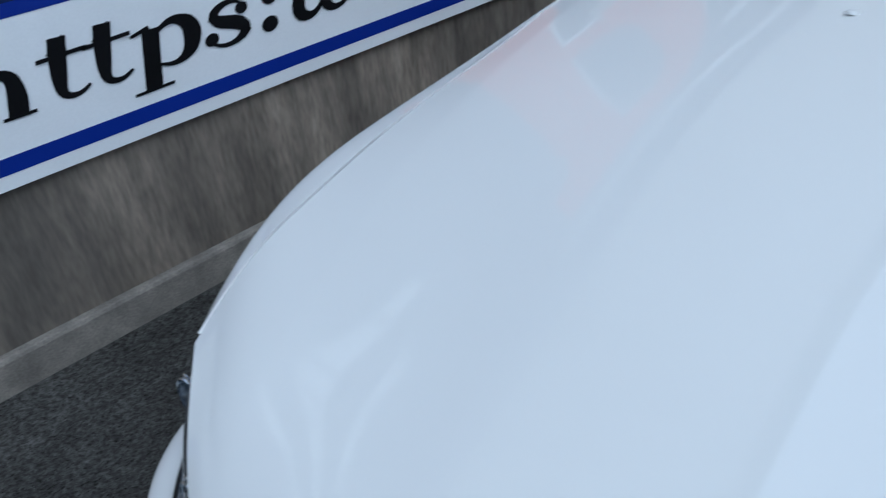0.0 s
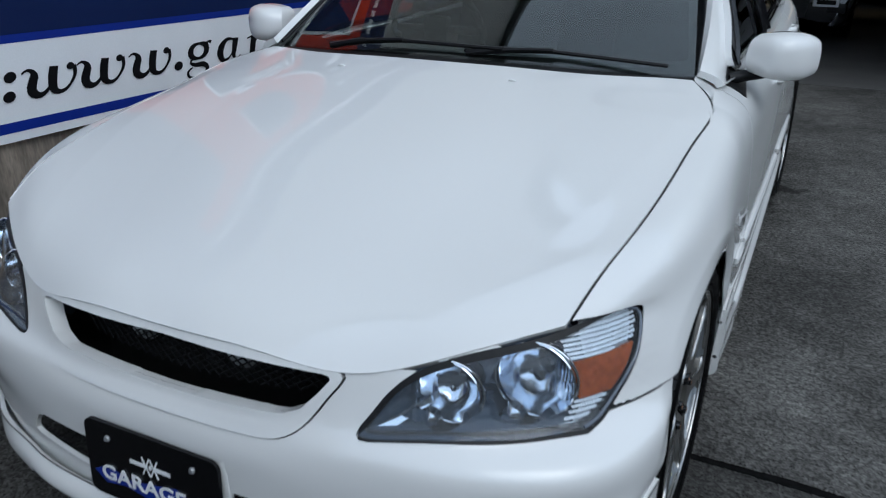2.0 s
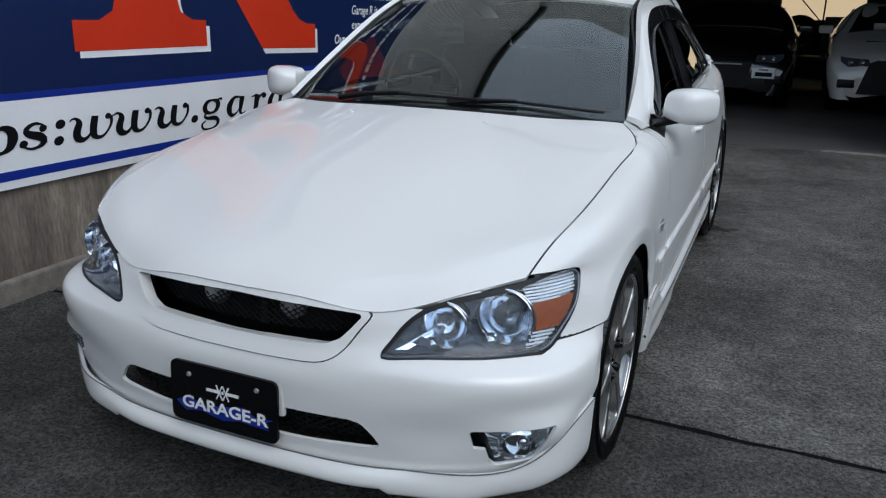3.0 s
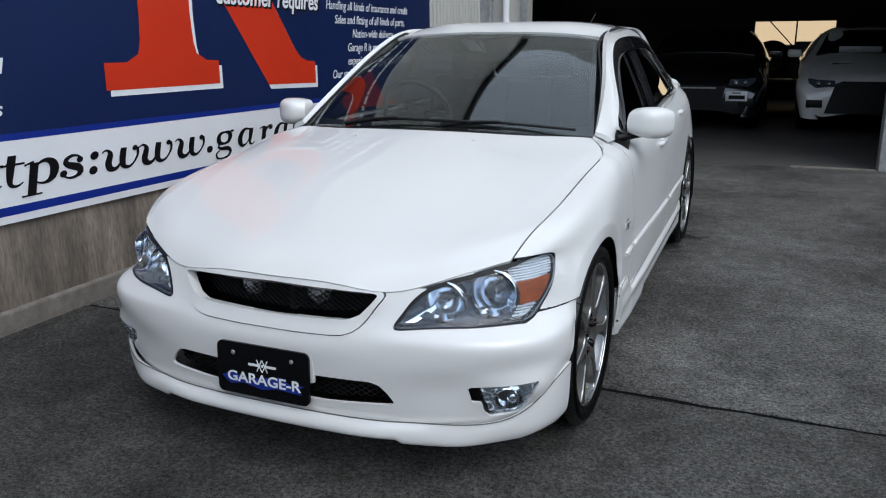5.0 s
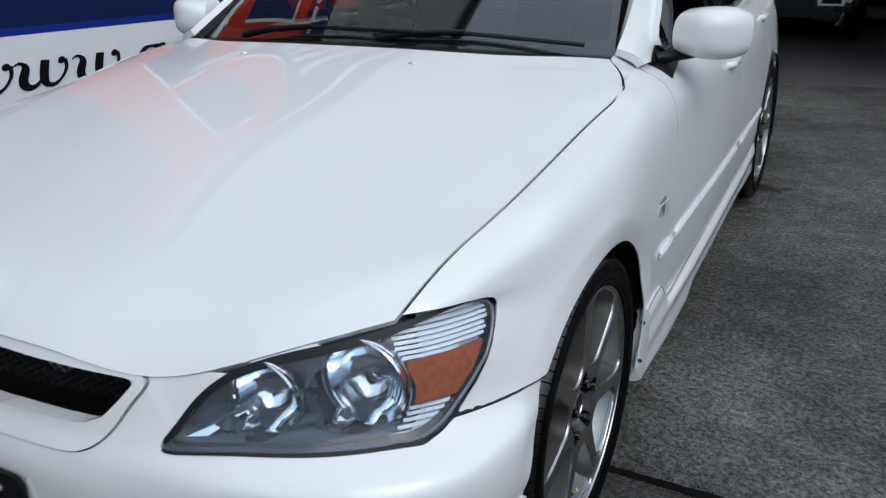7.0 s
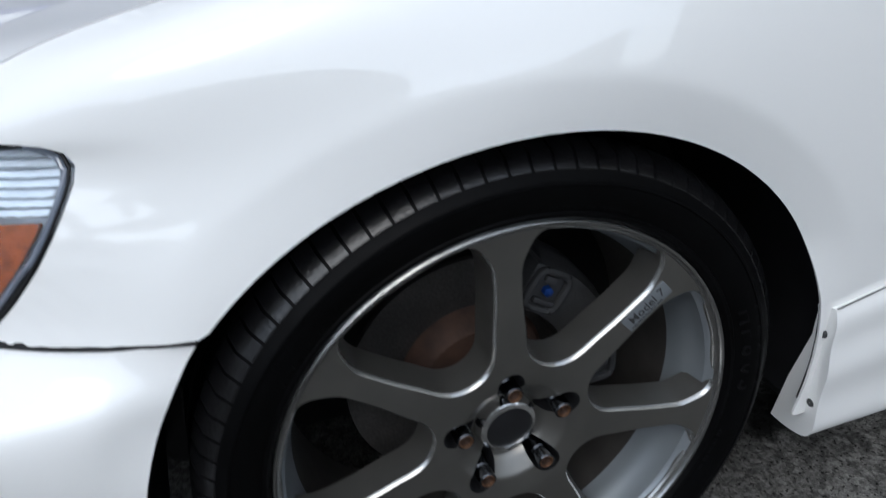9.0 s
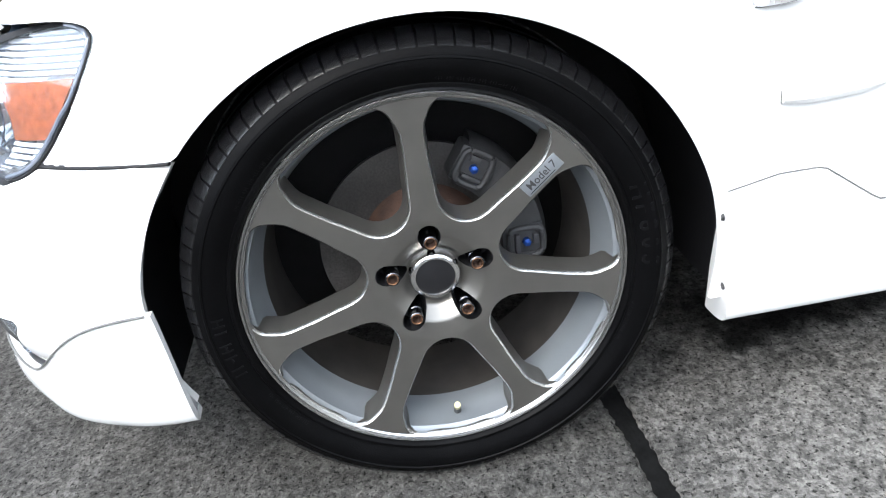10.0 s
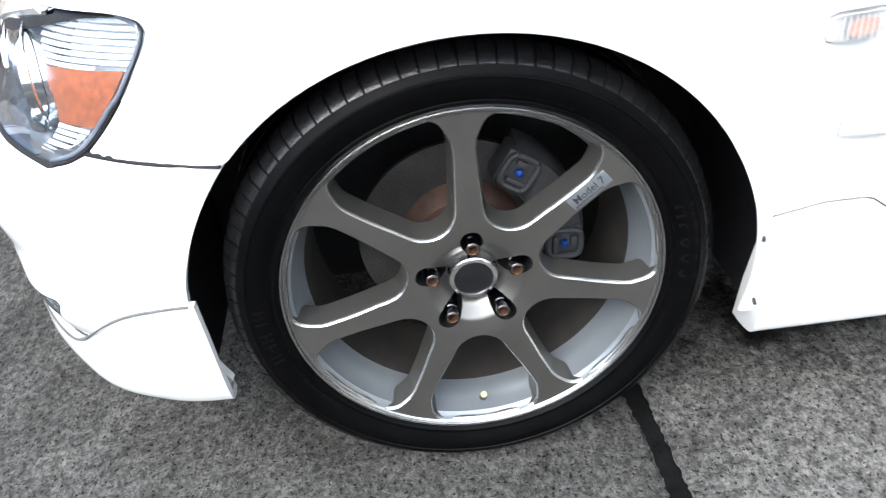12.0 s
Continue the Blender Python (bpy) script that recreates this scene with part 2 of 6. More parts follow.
def box(x0, x1, y0, y1, z0, z1, bevel=0.0, steps=2):
    bm = bmesh.new()
    bmesh.ops.create_cube(bm, size=1, matrix=Matrix.Translation(((x0 + x1) / 2, (y0 + y1) / 2, (z0 + z1) / 2))
                          @ Matrix.Diagonal((x1 - x0, y1 - y0, z1 - z0, 1)))
    if bevel:
        bmesh.ops.bevel(bm, geom=bm.edges[:], offset=bevel, segments=steps, affect="EDGES", profile=0.5)
    return from_bm(bm)


def turned(profile, steps=48, axis="X", arc=(0.0, 360.0)):
    """A profile of (distance along the axis, radius), turned about the axis."""
    full = abs(arc[1] - arc[0]) >= 359.9
    count = steps if full else steps + 1
    pts, faces, m = [], [], len(profile)
    for i in range(count):
        a = radians(arc[0] + (arc[1] - arc[0]) * i / steps)
        for d, r in profile:
            c, s = r * math.cos(a), r * math.sin(a)
            pts.append({"X": (d, c, s), "Y": (c, d, s), "Z": (c, s, d)}[axis])
    for i in range(steps):
        j = (i + 1) % count
        for k in range(m - 1):
            q = (i * m + k, i * m + k + 1, j * m + k + 1, j * m + k)
            faces.append(q if axis != "Y" else tuple(reversed(q)))
    return pts, faces


def tube(points, radius, steps=8, ends=True):
    """A round bar along a line of points; radius may be one for each point."""
    pts, faces = [], []
    line = [Vector(p) for p in points]
    radii = radius if isinstance(radius, (list, tuple)) else [radius] * len(line)
    for i, p in enumerate(line):
        d = (line[min(i + 1, len(line) - 1)] - line[max(i - 1, 0)]).normalized()
        side = d.cross(Vector((0, 0, 1)) if abs(d.z) < 0.9 else Vector((1, 0, 0))).normalized()
        up = side.cross(d)
        for k in range(steps):
            a = 2 * math.pi * k / steps
            pts.append(tuple(p + (side * math.cos(a) + up * math.sin(a)) * radii[i]))
    for i in range(len(line) - 1):
        for k in range(steps):
            n = (k + 1) % steps
            faces.append((i * steps + k, i * steps + n, (i + 1) * steps + n, (i + 1) * steps + k))
    if ends:
        faces.append(tuple(reversed(range(steps))))
        faces.append(tuple(range(len(pts) - steps, len(pts))))
    return pts, faces


def slab(polygon, place, depth):
    """A flat polygon of 2D points, put in place by a function (a, b, d) -> point, with a depth."""
    n = len(polygon)
    pts = [place(a, b, 0.0) for a, b in polygon] + [place(a, b, depth) for a, b in polygon]
    faces = [tuple(range(n)), tuple(reversed(range(n, 2 * n)))]
    faces += [(i, i + n, (i + 1) % n + n, (i + 1) % n) for i in range(n)]
    return pts, faces


def spline_weights(knots, s):
    """Natural cubic spline through values at knots, as a matrix for the places s."""
    k, n = np.asarray(knots, float), len(knots)
    h = np.diff(k)
    a, b = np.eye(n), np.zeros((n, n))
    for i in range(1, n - 1):
        a[i, i - 1:i + 2] = h[i - 1], 2 * (h[i - 1] + h[i]), h[i]
        b[i, i - 1:i + 2] = 6 / h[i - 1], -6 / h[i - 1] - 6 / h[i], 6 / h[i]
    second = np.linalg.solve(a, b)
    w = np.zeros((len(s), n))
    for j, x in enumerate(s):
        i = min(max(int(np.searchsorted(k, x) - 1), 0), n - 2)
        q = (x - k[i]) / h[i]
        p = 1 - q
        w[j, i] += p
        w[j, i + 1] += q
        w[j] += ((p ** 3 - p) * second[i] + (q ** 3 - q) * second[i + 1]) * h[i] ** 2 / 6
    return w


def smooth_line(points, count, closed=False):
    p = np.asarray(points, float)
    if closed:
        p = np.vstack([p[-3:], p, p[:3]])
    k = np.concatenate([[0], np.cumsum(np.linalg.norm(np.diff(p, axis=0), axis=1))])
    lo, hi = (k[3], k[-3]) if closed else (k[0], k[-1])
    return spline_weights(k, np.linspace(lo, hi, count + (1 if closed else 0)))[: count] @ p


def surface(net, nu, nv):
    """A smooth surface through a small net of points: rows x columns x 3."""
    a = np.asarray(net, float)
    ku = np.concatenate([[0], np.cumsum(np.linalg.norm(np.diff(a, axis=0), axis=2).mean(axis=1))])
    kv = np.concatenate([[0], np.cumsum(np.linalg.norm(np.diff(a, axis=1), axis=2).mean(axis=0))])
    wu, wv = spline_weights(ku, np.linspace(0, ku[-1], nu + 1)), spline_weights(kv, np.linspace(0, kv[-1], nv + 1))
    return np.einsum("im,mnk,jn->ijk", wu, a, wv)


def both_sides(row):
    """A half row of points, from the middle outwards, with its mirror image."""
    return [(-x, y, z) for x, y, z in reversed(row[1:])] + list(row)


def pushed(grid, d):
    """The surface moved along its normals."""
    gu, gv = np.gradient(grid, axis=0), np.gradient(grid, axis=1)
    n = np.cross(gu, gv)
    return grid + d * n / np.maximum(np.linalg.norm(n, axis=2, keepdims=True), 1e-9)


def distance(poly, p):
    """Signed distance of 2D points to a closed polygon, positive inside."""
    a, b = poly, np.roll(poly, -1, axis=0)
    d = b - a
    out = np.empty(len(p))
    for s in range(0, len(p), 4000):
        q = p[s:s + 4000, None, :]
        t = np.clip(((q - a) * d).sum(2) / np.maximum((d * d).sum(1), 1e-12), 0, 1)
        dist = np.sqrt((((a + t[..., None] * d) - q) ** 2).sum(2)).min(1)
        cross = ((a[:, 1] > q[..., 1]) != (b[:, 1] > q[..., 1])) & (
            q[..., 0] < (q[..., 1] - a[:, 1]) * d[:, 0] / np.where(d[:, 1] == 0, 1e-12, d[:, 1]) + a[:, 0])
        out[s:s + 4000] = np.where(cross.sum(1) % 2 == 1, dist, -dist)
    return out


def within(poly, axes, margin=0.0, even=False):
    poly = np.asarray(poly, float)
    return lambda p: distance(poly, (np.abs(p) * [1, 0, 0] + p * [0, 1, 1] if even else p)[:, axes]) - margin


def without(poly, axes, margin=0.0, even=False):
    f = within(poly, axes, 0, even)
    return lambda p: -f(p) - margin


def in_lamp(p, margin=0.0):
    """How far a point lies inside both outlines of a headlight."""
    q = np.abs(p) * [1, 0, 0] + p * [0, 1, 1]
    return np.minimum(distance(LAMP, q[:, [0, 2]]), distance(LAMP_SIDE, q[:, [1, 2]])) - margin


def sheet(grid, cuts=(), rim=0.012, flip=False):
    """The part of a surface where all cuts are positive, with its edges turned in by rim."""
    nu, nv = grid.shape[0], grid.shape[1]
    p = grid.reshape(-1, 3)
    f = np.full(len(p), 1.0)
    for c in cuts:
        f = np.minimum(f, c(p))
    pts, ids, faces = [], {}, []

    def corner(i):
        if i not in ids:
            ids[i] = len(pts)
            pts.append(p[i])
        return ids[i]

    def crossing(i, j):
        key = (min(i, j), max(i, j))
        if key not in ids:
            a, b = key
            t = f[a] / (f[a] - f[b])
            ids[key] = len(pts)
            pts.append(p[a] + (p[b] - p[a]) * t)
        return ids[key]

    for u in range(nu - 1):
        for v in range(nv - 1):
            q = (u * nv + v, (u + 1) * nv + v, (u + 1) * nv + v + 1, u * nv + v + 1)
            keep = [f[i] > 0 for i in q]
            if not any(keep):
                continue
            poly = []
            for k in range(4):
                i, j = q[k], q[(k + 1) % 4]
                if keep[k]:
                    poly.append(corner(i))
                if keep[k] != keep[(k + 1) % 4]:
                    poly.append(crossing(i, j))
            if len(poly) > 2:
                faces.append(tuple(reversed(poly)) if flip else tuple(poly))
    pts = [tuple(x) for x in pts]
    if rim and faces:
        arr = np.array(pts)
        normal = np.zeros_like(arr)
        edge = {}
        for q in faces:
            a, b, c = arr[q[0]], arr[q[1]], arr[q[2]]
            n = np.cross(b - a, c - a)
            if len(q) > 3:
                n = n + np.cross(c - a, arr[q[3]] - a)
            for k, i in enumerate(q):
                normal[i] += n
                e = (i, q[(k + 1) % len(q)])
                edge[(min(e), max(e))] = e if (min(e), max(e)) not in edge else None
        normal /= np.maximum(np.linalg.norm(normal, axis=1, keepdims=True), 1e-12)
        low = {}
        for e in edge.values():
            if e is None:
                continue
            for i in e:
                if i not in low:
                    low[i] = len(pts)
                    pts.append(tuple(arr[i] - normal[i] * rim))
            faces.append((e[1], e[0], low[e[0]], low[e[1]]))
    return pts, faces


# ---------- the white sedan: nose towards -y, its left side at +x ----------
car = thing("sedan", "lowered pearl white four-door sedan parked beside the sign wall", "car")

# outlines
ARCH_FRONT = np.array([(0.362 * math.cos(a) - 0.005, 0.300 + 0.353 * math.sin(a)) for a in np.linspace(0, 2 * math.pi, 97)[:-1]])
ARCH_REAR = ARCH_FRONT + np.array([2.66, 0.0])
LAMP = smooth_line([(0.400, 0.516), (0.412, 0.540), (0.436, 0.578), (0.460, 0.604), (0.490, 0.624), (0.545, 0.644), (0.607, 0.659), (0.675, 0.676),
                    (0.730, 0.688), (0.785, 0.694), (0.835, 0.690), (0.855, 0.640), (0.855, 0.560), (0.830, 0.524), (0.745, 0.516), (0.650, 0.518),
                    (0.550, 0.518), (0.440, 0.512)], 90, closed=True)
# the lamp's rounded rear end, seen from the side
LAMP_SIDE = smooth_line([(-0.77, 0.690), (-0.55, 0.690), (-0.470, 0.690), (-0.414, 0.690), (-0.358, 0.688), (-0.334, 0.678), (-0.343, 0.655), (-0.393, 0.589), (-0.425, 0.556),
                         (-0.446, 0.538), (-0.466, 0.5265), (-0.490, 0.5195), (-0.525, 0.513), (-0.58, 0.507), (-0.65, 0.50), (-0.77, 0.50)], 100, closed=True)
GRILLE_OPEN = [(0, 0.613), (0.2, 0.610), (0.29, 0.606), (0.335, 0.603), (0.345, 0.598), (0.325, 0.572), (0.298, 0.543), (0.265, 0.529), (0.24, 0.526), (0.12, 0.521), (0, 0.519)]
GRILLE_FRAME = [(0, 0.6265), (0.2, 0.6235), (0.30, 0.617), (0.352, 0.611), (0.362, 0.604), (0.350, 0.578), (0.328, 0.545), (0.303, 0.513), (0.268, 0.491), (0.20, 0.4815), (0.10, 0.479), (0, 0.479)]
GRILLE_FRAME = [tuple(p) for p in smooth_line(GRILLE_FRAME, 60)]
INTAKE = [(0, 0.350), (0.25, 0.352), (0.335, 0.353), (0.365, 0.345), (0.390, 0.318), (0.408, 0.290), (0.395, 0.282), (0.2, 0.272), (0, 0.270)]
FOG = [(0.612, 0.350), (0.788, 0.357), (0.792, 0.349), (0.776, 0.310), (0.752, 0.268), (0.735, 0.252), (0.665, 0.248), (0.655, 0.262), (0.648, 0.300), (0.622, 0.302)]


def even_outline(half):
    return np.array(list(half) + [(-x, z) for x, z in reversed(half[1:-1])])


# front skin: levels from the bottom up, each from the middle outwards
FRONT = [
    [(0, -0.72, 0.173), (0.206, -0.714, 0.173), (0.412, -0.685, 0.173), (0.58, -0.615, 0.173), (0.700, -0.512, 0.173), (0.768, -0.41, 0.173), (0.804, -0.318, 0.173), (0.818, -0.22, 0.173)],
    [(0, -0.728, 0.2545), (0.206, -0.723, 0.2545), (0.412, -0.694, 0.2545), (0.592, -0.638, 0.2545), (0.744, -0.530, 0.2545), (0.804, -0.430, 0.2545), (0.820, -0.318, 0.2545), (0.832, -0.22, 0.2545)],
    [(0, -0.737, 0.346), (0.206, -0.731, 0.346), (0.412, -0.704, 0.346), (0.593, -0.648, 0.346), (0.775, -0.554, 0.346), (0.820, -0.446, 0.346), (0.835, -0.318, 0.346), (0.847, -0.22, 0.346)],
    [(0, -0.738, 0.40), (0.206, -0.733, 0.40), (0.412, -0.709, 0.40), (0.598, -0.657, 0.40), (0.765, -0.552, 0.40), (0.826, -0.446, 0.40), (0.849, -0.318, 0.40), (0.861, -0.22, 0.40)],
    [(0, -0.736, 0.445), (0.206, -0.731, 0.445), (0.412, -0.707, 0.445), (0.602, -0.660, 0.445), (0.766, -0.560, 0.445), (0.828, -0.450, 0.445), (0.850, -0.318, 0.445), (0.862, -0.22, 0.445)],
    [(0, -0.722, 0.486), (0.206, -0.717, 0.486), (0.41, -0.697, 0.486), (0.594, -0.650, 0.486), (0.757, -0.551, 0.488), (0.822, -0.440, 0.488), (0.848, -0.312, 0.487), (0.862, -0.22, 0.486)],
    [(0, -0.711, 0.51), (0.206, -0.706, 0.51), (0.405, -0.680, 0.51), (0.580, -0.625, 0.51), (0.735, -0.516, 0.51), (0.807, -0.408, 0.51), (0.842, -0.3, 0.51), (0.86, -0.22, 0.51)],
    [(0, -0.686, 0.611), (0.206, -0.680, 0.611), (0.422, -0.628, 0.611), (0.567, -0.574, 0.611), (0.69, -0.499, 0.611), (0.757, -0.418, 0.611), (0.806, -0.31, 0.611), (0.84, -0.22, 0.611)],
    [(0, -0.581, 0.702), (0.206, -0.576, 0.702), (0.422, -0.56, 0.702), (0.556, -0.518, 0.702), (0.659, -0.455, 0.702), (0.731, -0.371, 0.702), (0.777, -0.2765, 0.702), (0.8, -0.2, 0.702)],
]
front = surface([both_sides(r) for r in FRONT], 110, 220)
front_half = surface([r for r in FRONT], 170, 170)


def arch_band(grid, outline):
    """Turns the skin slightly inwards in a band round a wheel arch."""
    d = -distance(np.asarray(outline), grid.reshape(-1, 3)[:, [1, 2]]).reshape(grid.shape[:2])
    turn_in = 0.22 * np.maximum(0.046 - np.maximum(d, -0.02), 0) * (np.abs(grid[..., 0]) > 0.6) * np.clip((grid[..., 2] - 0.39) / 0.08, 0, 1)
    grid[..., 0] -= np.sign(grid[..., 0]) * turn_in


arch_band(front, ARCH_FRONT)

bumper = part("front_bumper", sheet(front, [
    lambda p: -in_lamp(p, -0.002),
    without(even_outline(GRILLE_FRAME), [0, 2], 0.0035),
    without(even_outline(INTAKE), [0, 2]),
    without(FOG, [0, 2], 0.0, even=True),
    without(ARCH_FRONT, [1, 2]),
    lambda p: np.where(np.abs(p[:, 0]) > 0.752, 0.5335 - p[:, 2], np.where(np.abs(p[:, 0]) < 0.5, 0.619 - p[:, 2], 0.66 - p[:, 2])),
    lambda p: p[:, 2] - 0.188,
], rim=0.010, flip=True), PAINT, car)

core_shape = sheet(front + np.array([0.0, 0.014, 0.0]), [lambda p: -in_lamp(p, 0.008), without(even_outline(GRILLE_OPEN), [0, 2], 0.004), without(even_outline(INTAKE), [0, 2], 0.004),
                                                         without(FOG, [0, 2], 0.004, even=True), without(ARCH_FRONT, [1, 2], 0.065), lambda p: 0.60 - p[:, 2], lambda p: p[:, 2] - 0.195], 0.0, flip=True)
part("bumper_core", core_shape, BLACK, bumper)

# spoiler lip under the bumper
LIP = [
    [(0, -0.741, 0.236), (0.21, -0.736, 0.236), (0.400, -0.711, 0.236), (0.445, -0.698, 0.236), (0.587, -0.657, 0.236), (0.705, -0.584, 0.240), (0.768, -0.532, 0.274), (0.823, -0.447, 0.340), (0.8395, -0.356, 0.354)],
    [(0, -0.755, 0.214), (0.21, -0.750, 0.214), (0.400, -0.726, 0.212), (0.447, -0.712, 0.211), (0.590, -0.661, 0.208), (0.712, -0.581, 0.209), (0.775, -0.523, 0.228), (0.824, -0.437, 0.272), (0.8365, -0.353, 0.284)],
    [(0, -0.752, 0.184), (0.21, -0.747, 0.184), (0.396, -0.722, 0.183), (0.445, -0.706, 0.182), (0.590, -0.653, 0.177), (0.700, -0.563, 0.174), (0.765, -0.504, 0.176), (0.812, -0.418, 0.178), (0.825, -0.350, 0.183)],
    [(0, -0.715, 0.177), (0.21, -0.710, 0.177), (0.388, -0.688, 0.176), (0.432, -0.674, 0.175), (0.566, -0.615, 0.170), (0.665, -0.525, 0.168), (0.722, -0.463, 0.170), (0.776, -0.400, 0.171), (0.790, -0.350, 0.176)],
]
lip_grid = surface([both_sides(r) for r in LIP], 24, 400)
# the outer ends of the lip reach a step lower than its middle
ends = np.clip((np.abs(lip_grid[..., 0]) - 0.415) / 0.020, 0, 1) * np.clip((0.80 - np.abs(lip_grid[..., 0])) / 0.06, 0, 1)
lip_grid[..., 2] -= 0.012 * ends * np.clip((np.linspace(0, 1, 25)[:, None] - 0.30) / 0.30, 0, 1)
lip = part("front_lip", sheet(lip_grid, rim=0.011, flip=False), PAINT, bumper, "white add-on spoiler lip")
lip_top = lip_grid[0]
lip_run = np.gradient(lip_top, axis=0)
lip_out = np.stack([lip_run[:, 1], -lip_run[:, 0], 0 * lip_run[:, 0]], 1)
lip_out /= np.linalg.norm(lip_out, axis=1)[:, None]
# grey tube drawn as the shade line along the lip's top edge
part("lip_seam", tube([tuple(p) for p in (lip_top + lip_out * 0.0014 + np.array([0, 0, 0.0012]))[::3]], 0.0017, 6), SEAM_GREY, lip)

# bonnet
BONNET = [
    [(0, -0.687, 0.6295), (0.21, -0.680, 0.6265), (0.400, -0.641, 0.612), (0.548, -0.566, 0.650), (0.679, -0.474, 0.688)],
    [(0, -0.648, 0.660), (0.21, -0.640, 0.659), (0.420, -0.597, 0.653), (0.556, -0.525, 0.683), (0.691, -0.415, 0.719)],
    [(0, -0.43, 0.738), (0.21, -0.425, 0.737), (0.430, -0.400, 0.733), (0.585, -0.345, 0.745), (0.717, -0.262, 0.768)],
    [(0, -0.12, 0.828), (0.21, -0.12, 0.827), (0.435, -0.10, 0.819), (0.595, -0.07, 0.816), (0.738, -0.03, 0.815)],
    [(0, 0.18, 0.897), (0.22, 0.18, 0.895), (0.450, 0.195, 0.885), (0.612, 0.215, 0.873), (0.748, 0.240, 0.857)],
    [(0, 0.33, 0.927), (0.22, 0.338, 0.925), (0.450, 0.364, 0.914), (0.602, 0.400, 0.905), (0.735, 0.425, 0.893)],
    [(0, 0.402, 0.939), (0.22, 0.411, 0.937), (0.450, 0.447, 0.929), (0.590, 0.500, 0.925), (0.672, 0.535, 0.919)],
]
bonnet_grid = surface([both_sides(r) for r in BONNET], 110, 180)
# a soft crease runs back from each grille corner just inside the fender gap
bx, by = np.abs(bonnet_grid[..., 0]), bonnet_grid[..., 1]
crease = np.interp(by, [-0.62, -0.48, -0.345, -0.143, 0.0, 0.14, 0.3], [0.44, 0.514, 0.575, 0.640, 0.662, 0.685, 0.700])
tent = np.where(bx < crease, np.clip(1 - (crease - bx) / 0.22, 0, 1), np.clip((np.abs(bonnet_grid[:, -1:, 0]) - bx) / np.maximum(np.abs(bonnet_grid[:, -1:, 0]) - crease, 0.012), 0, 1))
bonnet_grid[..., 2] += 0.0045 * tent * np.clip((by + 0.66) / 0.10, 0, 1) * np.clip((0.42 - by) / 0.15, 0, 1)
bonnet = part("bonnet", sheet(bonnet_grid, rim=0.010, flip=True), PAINT, car)
edge = [tuple(p) for p in bonnet_grid[:, -1][2:]]
for side in (-1, 1):
    part("gap_seal", tube([((x + 0.0028) * side, y, z - 0.0080) for x, y, z in edge[::2]], 0.0046, 8), BLACK, bonnet)
nose = [tuple(p) for p in bonnet_grid[0]]
part("nose_seal", tube([(x, y + 0.010, z - 0.007) for x, y, z in nose[::3]], 0.003, 6), SEAM_GREY, bonnet)
for side in (-1, 1):
    nozzle = turned([(0.0, 0.011), (0.003, 0.0105), (0.0055, 0.007), (0.0062, 0.0005)], 16, "Z")
    part("washer_nozzle", moved(nozzle, pose(0.260 * side, 0.318, 0.917, -16, 0, 0)), PAINT, bonnet)

# flank: from the bonnet gap down to the sill, lamp to tail
FLANK = [
    [(0.682, -0.476, 0.684), (0.702, -0.262, 0.746), (0.723, -0.03, 0.807), (0.740, 0.24, 0.867), (0.728, 0.575, 0.893), (0.745, 1.2, 0.901), (0.748, 1.9, 0.916), (0.735, 2.67, 0.947), (0.69, 3.2, 0.967), (0.60, 3.56, 0.947)],
    [(0.705, -0.470, 0.668), (0.772, -0.260, 0.744), (0.790, -0.014, 0.796), (0.797, 0.26, 0.838), (0.797, 0.61, 0.858), (0.803, 1.2, 0.859), (0.804, 1.9, 0.870), (0.790, 2.67, 0.896), (0.745, 3.2, 0.911), (0.65, 3.56, 0.896)],
    [(0.727, -0.455, 0.631), (0.812, -0.250, 0.665), (0.846, -0.014, 0.712), (0.843, 0.26, 0.732), (0.838, 0.61, 0.736), (0.844, 1.2, 0.735), (0.846, 1.9, 0.742), (0.838, 2.67, 0.753), (0.79, 3.2, 0.763), (0.69, 3.56, 0.753)],
    [(0.763, -0.4445, 0.540), (0.848, -0.271, 0.540), (0.866, -0.014, 0.600), (0.853, 0.29, 0.575), (0.848, 0.61, 0.565), (0.855, 1.2, 0.560), (0.858, 1.9, 0.565), (0.860, 2.67, 0.610), (0.81, 3.2, 0.600), (0.71, 3.56, 0.590)],
    [(0.790, -0.434, 0.387), (0.844, -0.287, 0.387), (0.856, -0.014, 0.427), (0.846, 0.29, 0.400), (0.846, 0.61, 0.390), (0.852, 1.2, 0.380), (0.854, 1.9, 0.380), (0.854, 2.67, 0.430), (0.80, 3.2, 0.430), (0.70, 3.56, 0.430)],
    [(0.740, -0.434, 0.204), (0.810, -0.287, 0.204), (0.825, -0.014, 0.204), (0.832, 0.29, 0.204), (0.834, 0.61, 0.204), (0.836, 1.2, 0.200), (0.836, 1.9, 0.200), (0.820, 2.67, 0.204), (0.77, 3.2, 0.224), (0.68, 3.56, 0.244)],
]


def narrowed(rows):
    """The body draws in towards the tail."""
    return [[(x - 0.034 * min(max((y - 0.6) / 2.06, 0.0), 1.0), y, z) for x, y, z in r] for r in rows]


flank = surface(narrowed(FLANK), 90, 420)
arch_band(flank, ARCH_FRONT)
arch_band(flank, ARCH_REAR)
